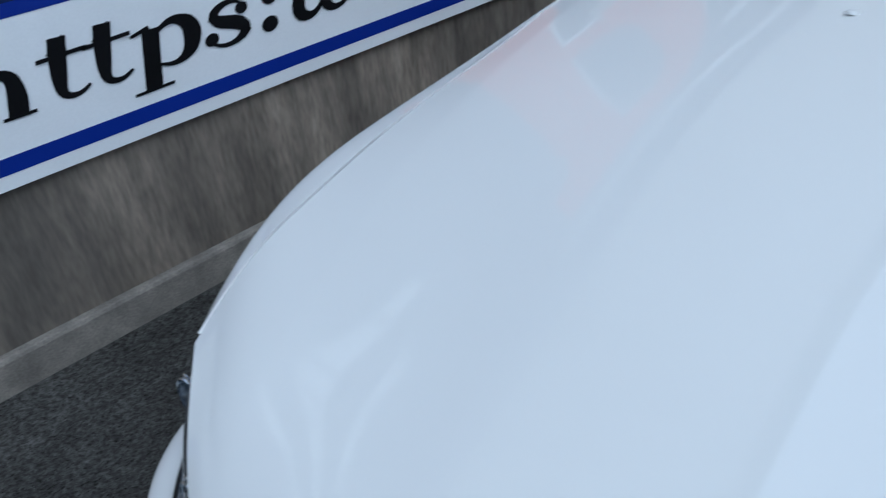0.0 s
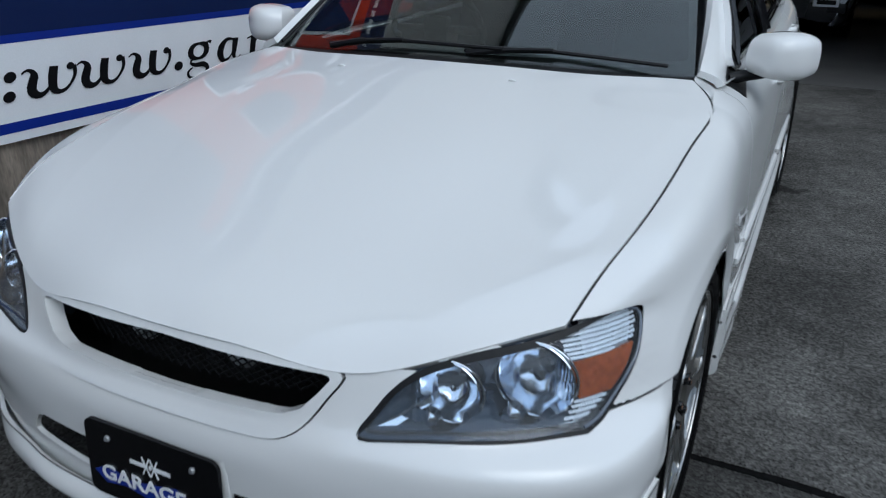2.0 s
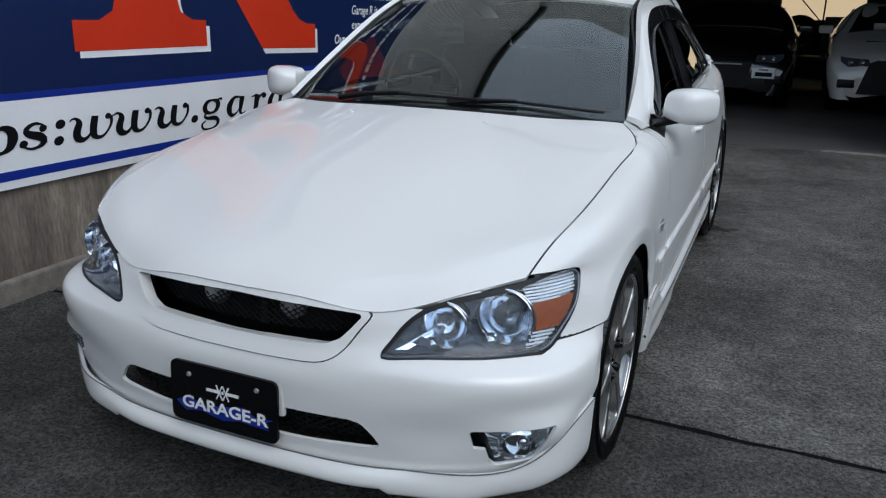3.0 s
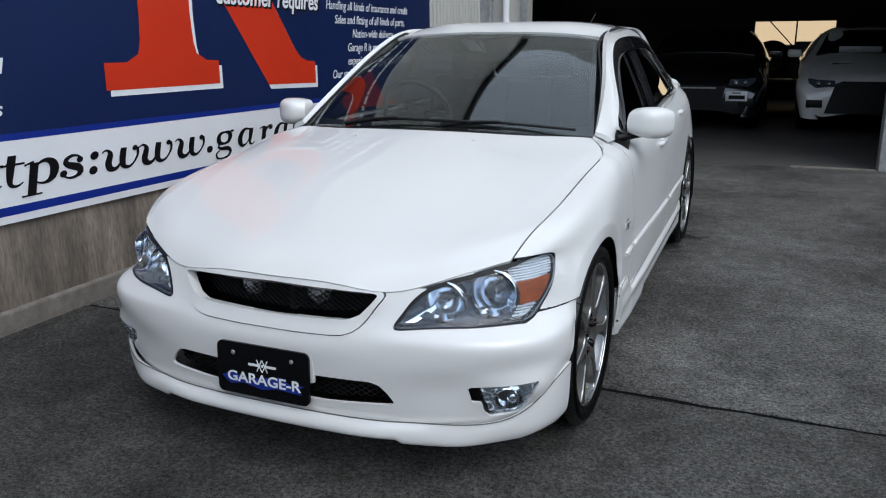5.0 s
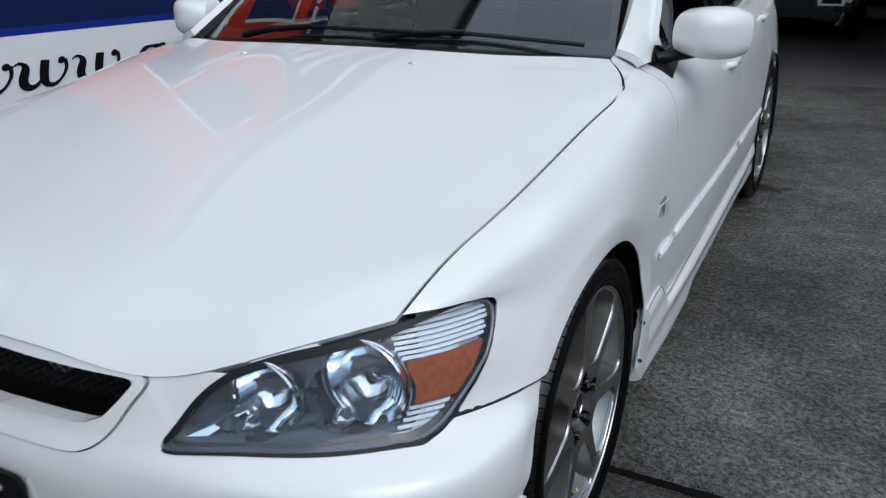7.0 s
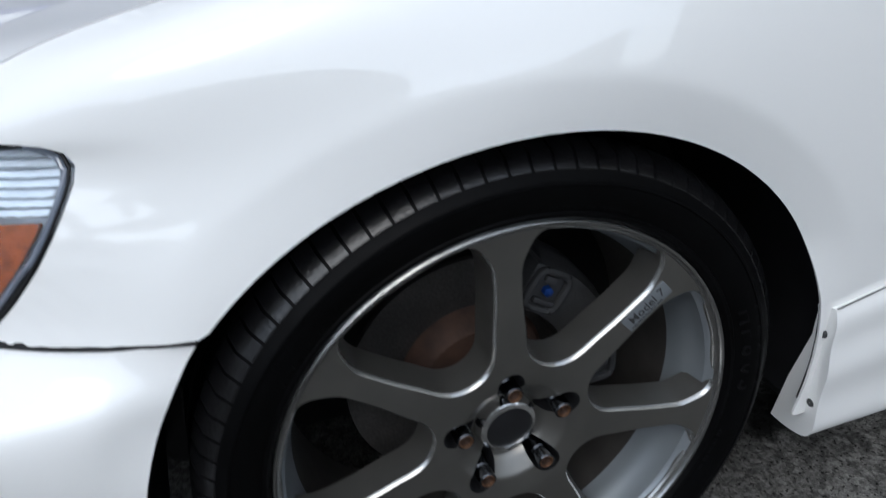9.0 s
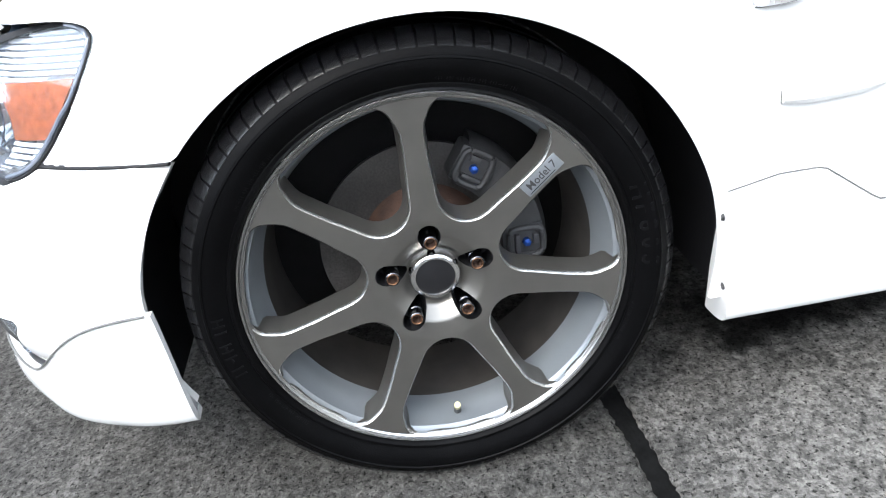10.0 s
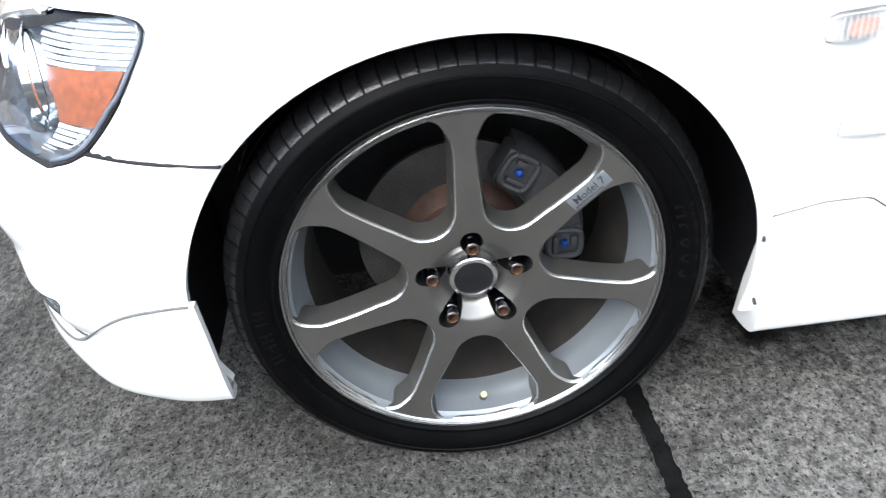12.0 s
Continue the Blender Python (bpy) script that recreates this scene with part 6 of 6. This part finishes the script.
# bold serif letters of the web address, drawn as pen strokes: (points, widths) in x-heights
STROKES = {
    "h": [([(0.28, 1.62), (0.28, 0.0)], [0.32, 0.32]), ([(0.40, 0.70), (0.62, 0.93), (0.90, 0.90), (1.02, 0.60), (1.02, 0.0)], [0.08, 0.16, 0.24, 0.32, 0.32]),
          ([(0.0, 1.58), (0.30, 1.62)], [0.07, 0.09]), ([(0.02, 0.03), (0.56, 0.03)], [0.07, 0.07]), ([(0.78, 0.03), (1.30, 0.03)], [0.07, 0.07])],
    "t": [([(0.36, 1.34), (0.34, 0.40), (0.42, 0.12), (0.62, 0.07), (0.82, 0.20)], [0.30, 0.30, 0.26, 0.14, 0.06]), ([(0.0, 0.95), (0.82, 0.98)], [0.09, 0.09]), ([(0.18, 1.02), (0.48, 1.33)], [0.05, 0.10])],
    "p": [([(0.36, 0.92), (0.36, -0.40)], [0.32, 0.32]), ([(0.0, 0.86), (0.34, 0.97)], [0.07, 0.10]), ([(0.0, -0.42), (0.74, -0.40)], [0.07, 0.07]),
          ([(0.46, 0.80), (0.72, 0.97), (1.02, 0.86), (1.14, 0.50), (1.00, 0.12), (0.74, 0.02), (0.50, 0.10)], [0.07, 0.16, 0.30, 0.36, 0.28, 0.12, 0.06])],
    "s": [([(0.88, 0.80), (0.66, 0.96), (0.36, 0.93), (0.22, 0.74), (0.40, 0.57), (0.74, 0.44), (0.88, 0.24), (0.70, 0.05), (0.38, 0.03), (0.14, 0.18)], [0.06, 0.09, 0.16, 0.22, 0.30, 0.32, 0.24, 0.13, 0.09, 0.06])],
    "w": [([(0.0, 0.86), (0.16, 0.97), (0.34, 0.86), (0.32, 0.40), (0.42, 0.10), (0.62, 0.04), (0.86, 0.26), (0.96, 0.60)], [0.05, 0.12, 0.28, 0.30, 0.28, 0.16, 0.08, 0.06]),
          ([(0.98, 0.98), (0.96, 0.40), (1.06, 0.10), (1.28, 0.04), (1.56, 0.28), (1.68, 0.66), (1.62, 0.92)], [0.28, 0.30, 0.28, 0.15, 0.09, 0.12, 0.14])],
    "g": [([(0.46, 0.97), (0.78, 0.88), (0.84, 0.62), (0.70, 0.40), (0.44, 0.34), (0.18, 0.44), (0.10, 0.66), (0.22, 0.90), (0.46, 0.97)], [0.10, 0.22, 0.26, 0.20, 0.10, 0.22, 0.26, 0.20, 0.10]),
          ([(0.26, 0.36), (0.12, 0.22), (0.30, 0.09), (0.72, 0.06), (0.94, -0.12), (0.84, -0.36), (0.46, -0.46), (0.10, -0.38), (0.04, -0.18), (0.24, -0.02)], [0.07, 0.12, 0.20, 0.22, 0.18, 0.12, 0.09, 0.10, 0.11, 0.06]),
          ([(0.72, 0.86), (0.92, 1.00), (1.04, 0.96)], [0.07, 0.10, 0.14])],
    "a": [([(0.74, 0.92), (0.44, 0.97), (0.16, 0.66), (0.14, 0.28), (0.34, 0.03), (0.60, 0.14), (0.78, 0.46)], [0.08, 0.16, 0.30, 0.32, 0.20, 0.08, 0.06]),
          ([(0.86, 0.98), (0.82, 0.36), (0.88, 0.08), (1.02, 0.05), (1.16, 0.18)], [0.28, 0.28, 0.22, 0.12, 0.05])],
    "r": [([(0.36, 0.95), (0.34, 0.0)], [0.30, 0.30]), ([(0.0, 0.86), (0.34, 0.97)], [0.06, 0.10]), ([(0.44, 0.55), (0.60, 0.88), (0.84, 0.96)], [0.06, 0.12, 0.18]), ([(0.06, 0.03), (0.66, 0.03)], [0.07, 0.07])],
    "c": [([(0.84, 0.78), (0.56, 0.97), (0.22, 0.76), (0.14, 0.40), (0.36, 0.06), (0.66, 0.06), (0.90, 0.28)], [0.10, 0.12, 0.28, 0.32, 0.20, 0.10, 0.05])],
    "o": [([(0.50, 0.98), (0.84, 0.78), (0.88, 0.42), (0.52, 0.02), (0.16, 0.24), (0.14, 0.62), (0.50, 0.98)], [0.10, 0.26, 0.30, 0.10, 0.26, 0.30, 0.10])],
    "j": [([(0.40, 0.96), (0.38, 0.10), (0.26, -0.32), (0.02, -0.40)], [0.30, 0.30, 0.18, 0.08]), ([(0.10, 0.88), (0.40, 0.97)], [0.06, 0.10])],
    "-": [([(0.05, 0.45), (0.60, 0.45)], [0.18, 0.18])],
    "e": [([(0.14, 0.52), (0.84, 0.58)], [0.07, 0.07]), ([(0.84, 0.58), (0.78, 0.88), (0.50, 0.97), (0.20, 0.74), (0.14, 0.36), (0.36, 0.05), (0.66, 0.06), (0.90, 0.26)], [0.12, 0.18, 0.10, 0.28, 0.32, 0.20, 0.10, 0.05])],
}
DOTS = {"s": [(0.84, 0.76, 0.14), (0.19, 0.24, 0.15)], ":": [(0.2, 0.16, 0.19), (0.2, 0.82, 0.19)], ".": [(0.2, 0.16, 0.19)], "c": [(0.80, 0.74, 0.13)], "j": [(0.38, 1.36, 0.17)], "w": [(1.58, 0.90, 0.13)], "r": [(0.86, 0.86, 0.15)]}


def pen_letter(ch, y, z, size, wide, lean, lift):
    """One letter as ribbons that lie a hair above one another."""
    shapes, level = [], 0
    for pts, widths in STROKES.get(ch, []):
        many = 22 if len(pts) > 2 else 2
        w = np.interp(np.linspace(0, 1, many), np.linspace(0, 1, len(widths)), widths)
        line = smooth_line(pts, many)
        q, f = [], []
        for i in range(many):
            t = line[min(i + 1, many - 1)] - line[max(i - 1, 0)]
            n = np.array([-t[1], t[0]]) / max(np.linalg.norm(t), 1e-9)
            for s in (-0.5, 0.5):
                a, b = line[i] + n * w[i] * s
                q.append((SX + lift + level * 0.0002, y + (a * wide + b * lean) * size, z + b * size))
        for i in range(many - 1):
            f.append((2 * i, 2 * i + 2, 2 * i + 3, 2 * i + 1))
        shapes.append((q, [tuple(reversed(x)) for x in f]))
        level += 1
    for cx, cz, r in DOTS.get(ch, []):
        ring = [(cx + r * math.cos(t), cz + r * math.sin(t)) for t in np.linspace(0, 2 * math.pi, 25)[:-1]]
        shapes.append(([(SX + lift + level * 0.0002, y + (a * 1.05 * wide / 1.1 + b * lean) * size, z + b * size) for a, b in ring], [tuple(range(24))]))
        level += 1
    return part("letter", join(*shapes), INK, sign, "bold black serif letter", flat=True)


for ch, y in (("h", -0.472), ("t", -0.267), ("t", -0.156), ("p", -0.034), ("s", 0.165), (":", 0.348), ("w", 0.425), ("w", 0.682), ("w", 0.960), (".", 1.244), ("g", 1.333), ("a", 1.545), ("r", 1.765), ("a", 1.940), ("g", 2.160), ("e", 2.38), ("-", 2.56), ("r", 2.66), (".", 2.84), ("c", 2.93), ("o", 3.09), (".", 3.26), ("j", 3.34), ("p", 3.44)):
    pen_letter(ch, y, 0.648, 0.110, 1.36, 0.24, 0.003)

for text, y, z, size in (("Our style is", 2.74, 1.030, 0.092), ("experience", 2.98, 1.128, 0.092), ("Garage R is en", 2.98, 1.230, 0.092), ("Nation-wide delivery", 3.06, 1.335, 0.092),
                         ("Sales and fitting of all kinds of parts,", 2.80, 1.437, 0.092), ("Handling all kinds of insurance and credit", 2.68, 1.54, 0.092)):
    lettering("small_print", text, size, PRINT_WHITE, sign, sign_pose(y, z), shear=0.22, align="LEFT", width=0.90, bold=0.0)
for text, y, z in (("ers", -0.085, 0.975), ("ne", -0.165, 1.070), ("and", -0.055, 1.160), ("de", -0.135, 1.265), ("y.", -0.145, 1.40)):
    lettering("small_print", text, 0.098, PRINT_WHITE, sign, sign_pose(y, z), shear=0.22, align="RIGHT", bold=0.001, width=1.2)
lettering("slogan_shadow", "customer requires", 0.16, INK, sign, sign_pose(2.575, 1.515, 0.0062), shear=0.2, align="RIGHT", bold=0.006, width=0.95)
lettering("slogan", "customer requires", 0.16, PRINT_WHITE, sign, sign_pose(2.56, 1.525, 0.0078), shear=0.2, align="RIGHT", bold=0.003, width=0.95)

for i, (z, y0, y1) in enumerate(((1.80, 2.15, 4.2), (1.95, 2.15, 4.35), (2.10, 2.15, 4.1), (2.25, 2.15, 4.3), (1.95, -1.9, -0.3), (2.10, -1.9, -0.2), (2.25, -1.9, -0.4), (2.55, 0.3, 3.9))):
    rnd = random.Random(i)
    y, dashes = y0, []
    while y < y1:
        w = rnd.uniform(0.05, 0.20)
        dashes.append(box(SX + 0.001, SX + 0.003, y, y + w, z, z + 0.055))
        y += w + 0.035
    part("print_line", join(*dashes), PRINT_WHITE, sign, "line of small white print", flat=True)

# the board hangs a little out of level
hang = Matrix.Translation((SX, 0.8, 0.7))
sign.matrix_basis = hang @ Matrix.Rotation(radians(-0.8), 4, "X") @ hang.inverted()

# garage at the back of the yard
GY = 6.03
setting("wall_north", join(box(-2.16, -1.33, GY, GY + 0.18, 0, 7.9), box(2.33, 9.0, GY, GY + 0.18, 0, 7.9), box(-1.33, 2.33, GY, GY + 0.18, 2.3, 7.9)), SIDING, "cream garage front wall with a wide opening", "wall")
setting("door_post_left", join(box(-1.86, -1.72, GY - 0.10, GY - 0.002, 0, 4.2, 0.01), box(-1.40, -1.33, GY - 0.03, GY - 0.002, 0, 2.9, 0.005)), STEEL, "pale steel post beside the garage opening", "post")
downpipe = part("downpipe", tube([(-1.56, GY - 0.05, 0.0), (-1.56, GY - 0.05, 4.2)], 0.038, 16), PRINT_WHITE)
tagged(downpipe, "white plastic downpipe beside the garage opening", "pipe")
setting("door_post_right", join(box(2.225, 2.325, GY - 0.04, GY + 0.20, 0, 2.85, 0.008), box(2.33, 2.36, GY - 0.03, GY - 0.003, 0, 2.85, 0.004)), STEEL, "galvanised door post beside the garage opening", "post")
setting("dado", box(2.37, 9.0, GY - 0.02, GY - 0.003, 0.0, 1.08, 0.004), STEEL, "grey lower panel of the garage wall", "panel")
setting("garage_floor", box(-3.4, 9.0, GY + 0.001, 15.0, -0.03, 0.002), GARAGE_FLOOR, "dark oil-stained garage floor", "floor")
setting("garage_threshold", box(1.45, 2.22, GY - 0.03, GY + 0.05, 0.0, 0.012, 0.003), FOOTING, "worn concrete door sill", "threshold")
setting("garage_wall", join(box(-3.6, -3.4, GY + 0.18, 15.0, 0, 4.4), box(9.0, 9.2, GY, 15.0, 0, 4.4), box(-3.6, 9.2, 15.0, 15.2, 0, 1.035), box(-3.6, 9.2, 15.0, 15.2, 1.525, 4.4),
                        box(-3.6, 0.595, 15.0, 15.2, 1.035, 1.525), box(2.11, 9.2, 15.0, 15.2, 1.035, 1.525)), DARK_WALL, "dark garage walls", "wall")
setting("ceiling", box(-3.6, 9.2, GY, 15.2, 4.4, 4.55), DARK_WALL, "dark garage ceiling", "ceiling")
setting("kerb", box(2.21, 3.6, 3.0, 4.67, -0.03, 0.10, 0.015), FOOTING, "low dark concrete kerb", "kerb")
GLOW = bpy.data.materials.new("evening_bright_window")
GLOW.use_nodes = True
gn = GLOW.node_tree.nodes
em = gn.new("ShaderNodeEmission")
em.inputs["Color"].default_value, em.inputs["Strength"].default_value = (1.0, 0.72, 0.42, 1), 0.62
GLOW.node_tree.links.new(em.outputs[0], gn["Material Output"].inputs["Surface"])
setting("backdrop", ([(0.2, 15.6, 0.8), (2.6, 15.6, 0.8), (2.6, 15.6, 1.8), (0.2, 15.6, 1.8)], [(3, 2, 1, 0)]), GLOW, "bright warm daylight outside the rear window", "backdrop")
win = setting("window_1", join(box(0.595, 2.11, 15.05, 15.09, 1.035, 1.055), box(0.595, 2.11, 15.05, 15.09, 1.505, 1.525), box(0.595, 0.62, 15.05, 15.09, 1.055, 1.505), box(2.085, 2.11, 15.05, 15.09, 1.055, 1.505)), DARK_STEEL, "rear garage window with a diagonal brace", "window")
part("mullion", box(1.375, 1.405, 15.05, 15.09, 1.055, 1.505), DARK_STEEL, win)
part("brace", tube([(0.88, 15.02, 1.52), (1.33, 15.02, 1.05)], 0.013, 6), DARK_STEEL, win)


def parked_car(name, label, cx, fy, paint, high, group="cars in the garage"):
    """A simpler saloon standing in the dark garage, nose towards the yard."""
    top = thing(name, label, "car", group, at=(cx, fy, 0))
    rows = []
    for y, zt, wt, zs, wb in ((0.02, 0.30, 0.55, 0.28, 0.66), (0.0, 0.52, 0.60, 0.45, 0.74), (0.06, 0.70, 0.62, 0.60, 0.82), (0.25, 0.80, 0.66, 0.68, 0.88), (0.75, 0.93, 0.68, 0.74, 0.89), (1.08, 1.0, 0.68, 0.80, 0.89),
                              (1.55, 1.26 * high, 0.60, 0.86, 0.89), (1.95, 1.42 * high, 0.56, 0.90, 0.89), (2.6, 1.43 * high, 0.56, 0.92, 0.89), (3.2, 1.30 * high, 0.56, 0.94, 0.89), (3.7, 1.08, 0.58, 0.95, 0.87), (4.2, 1.05, 0.60, 0.92, 0.82), (4.35, 0.70, 0.60, 0.65, 0.78), (4.33, 0.30, 0.55, 0.28, 0.70)):
        rows.append(both_sides([(0, y, zt), (wt * 0.6, y, zt - 0.008), (wt, y, zt - 0.045), (wb, y, zs), (wb, y, min(zs - 0.02, 0.45)), (wb * 0.93, y, 0.22)]))
    body = part("body", sheet(surface(rows, 70, 40), [without(ARCH_FRONT + np.array([0.86, 0.0]), [1, 2]), without(ARCH_FRONT + np.array([3.50, 0.0]), [1, 2])], 0.02, flip=True), paint, top)
    glass_rows = [both_sides([(0, y, z + 0.012), (w * 0.6, y, z + 0.004), (w, y, z - 0.03)]) for y, z, w in ((1.12, 1.02, 0.70), (1.52, 1.245 * high, 0.62), (1.88, 1.395 * high, 0.55))]
    part("windscreen", sheet(surface(glass_rows, 10, 16), rim=0.01, flip=True), BLACK_PAINT, top, "dark windscreen")
    for s in (-1, 1):
        side_rows = [[(0.895 * s, 1.28, 0.885), (0.897 * s, 2.0, 0.925), (0.897 * s, 3.1, 0.950)], [(0.80 * s, 1.45, 1.03 * high), (0.755 * s, 2.05, 1.14 * high), (0.75 * s, 3.0, 1.14 * high)],
                     [(0.675 * s, 1.72, 1.26 * high), (0.625 * s, 2.1, 1.34 * high), (0.625 * s, 2.8, 1.34 * high)]]
        part("side_window", sheet(surface(side_rows, 8, 16), rim=0.01, flip=s < 0), BLACK_PAINT, top, "dark side window")
        lamp = slab([(-0.17, 0.0), (-0.15, 0.075), (0.05, 0.085), (0.16, 0.10), (0.15, 0.04), (0.05, -0.03)], lambda a, b, d, s=s: (s * (0.62 + a), 0.03 + 0.25 * max(a, 0) + d, 0.63 + b), 0.06)
        head = part("headlight", lamp if s < 0 else (lamp[0], [tuple(reversed(f)) for f in lamp[1]]), SMOKE, top, flat=True)
        for dx in (-0.08, 0.04):
            part("lamp_bowl", moved(turned([(0.0, 0.034), (-0.012, 0.030), (0.006, 0.012), (0.008, 0.001)], 20, "Y"), Matrix.Translation((s * (0.62 + dx), 0.012, 0.67))), CHROME, head)
        part("bumper_vent", box(s * 0.68 - 0.10, s * 0.68 + 0.10, -0.005, 0.10, 0.36, 0.47, 0.02), BLACK, top)
        part("door_mirror", box(s * 0.97 - 0.09, s * 0.97 + 0.09, 1.18, 1.28, 0.96, 1.07, 0.03, 3), paint, top)
        for y in (0.86, 3.50):
            part("wheel", moved(turned([(-0.10, 0.20), (-0.11, 0.29), (-0.08, 0.315), (0.08, 0.315), (0.11, 0.29), (0.10, 0.20), (0.06, 0.16), (0.07, 0.03), (0.075, 0.001)], 32, "X"), Matrix.Translation((s * 0.76, y, 0.317))), RUBBER, top)
    return top


dark_car = parked_car("black_sedan", "black sedan with a white plate in the dark garage", 0.17, 8.70, BLACK_PAINT, 0.94)
part("grille", slab([(-0.42, 0.62), (0.42, 0.62), (0.36, 0.30), (-0.36, 0.30)], lambda a, b, d: (a, -0.016 + d, b), 0.03), BLACK, dark_car)
part("chrome_bar", box(-0.46, 0.30, -0.03, -0.016, 0.585, 0.603, 0.004), STEEL, dark_car)
dplate = part("number_plate", box(0.43, 0.70, -0.03, -0.018, 0.43, 0.56, 0.003), PRINT_WHITE, dark_car, "white number plate with dark bars")
part("plate_bar", box(0.47, 0.67, -0.032, -0.0305, 0.455, 0.505), INK, dplate, flat=True)
part("plate_bar", box(0.51, 0.62, -0.032, -0.0305, 0.528, 0.542), INK, dplate, flat=True)
white_car = parked_car("white_sedan", "white sedan with a large black grille in the garage", 2.36, 8.70, PAINT, 0.94)
part("grille", slab([(-0.46, 0.665), (-0.38, 0.70), (0.38, 0.70), (0.46, 0.665), (0.56, 0.30), (-0.56, 0.30)], lambda a, b, d: (a, -0.018 + d + 0.06 * max(0, b - 0.55), b), 0.03), BLACK, white_car)
part("price_card", box(-0.42, 0.10, 1.02, 1.03, 1.03, 1.11, 0.003), STEEL, white_car, "price card behind the windscreen")
for s in (-1, 1):
    part("bonnet_vent", box(s * 0.36 - 0.14, s * 0.36 + 0.14, 0.62, 0.70, 0.885, 0.90, 0.004), BLACK, white_car)
spare = part("stacked_tyre", moved(turned([(-0.10, 0.20), (-0.11, 0.28), (-0.08, 0.33), (0.08, 0.33), (0.11, 0.28), (0.10, 0.20), (-0.10, 0.20)], 40, "Y"), Matrix.Translation((1.02, 12.9, 0.834))), RUBBER)
tagged(spare, "worn black tyre standing on a rack in the garage", "tyre")
rack = part("tyre_rack", join(box(0.55, 1.75, 12.6, 13.2, 0.44, 0.50, 0.01), box(0.57, 0.62, 12.62, 12.67, 0, 0.45), box(1.68, 1.73, 12.62, 12.67, 0, 0.45), box(0.57, 0.62, 13.12, 13.17, 0, 0.45), box(1.68, 1.73, 13.12, 13.17, 0, 0.45)), DARK_STEEL)
tagged(rack, "dark steel rack at the back of the garage", "rack")
crate = part("storage_crate", box(1.40, 1.74, 12.7, 13.1, 0.50, 1.14, 0.02), DARK_STEEL)
tagged(crate, "dark storage crate on the steel rack", "crate")


# unseen plain walls added behind the camera for the paint to reflect
setting("wall_south", box(-2.16, 11.2, -12.3, -12.0, -0.03, 4.2), PLAIN_WALL, "unseen plain grey wall added for reflections", "wall")
setting("wall_east", box(11.0, 11.3, -12.0, 6.03, -0.03, 3.0), PLAIN_WALL, "unseen plain grey wall added for reflections", "wall")
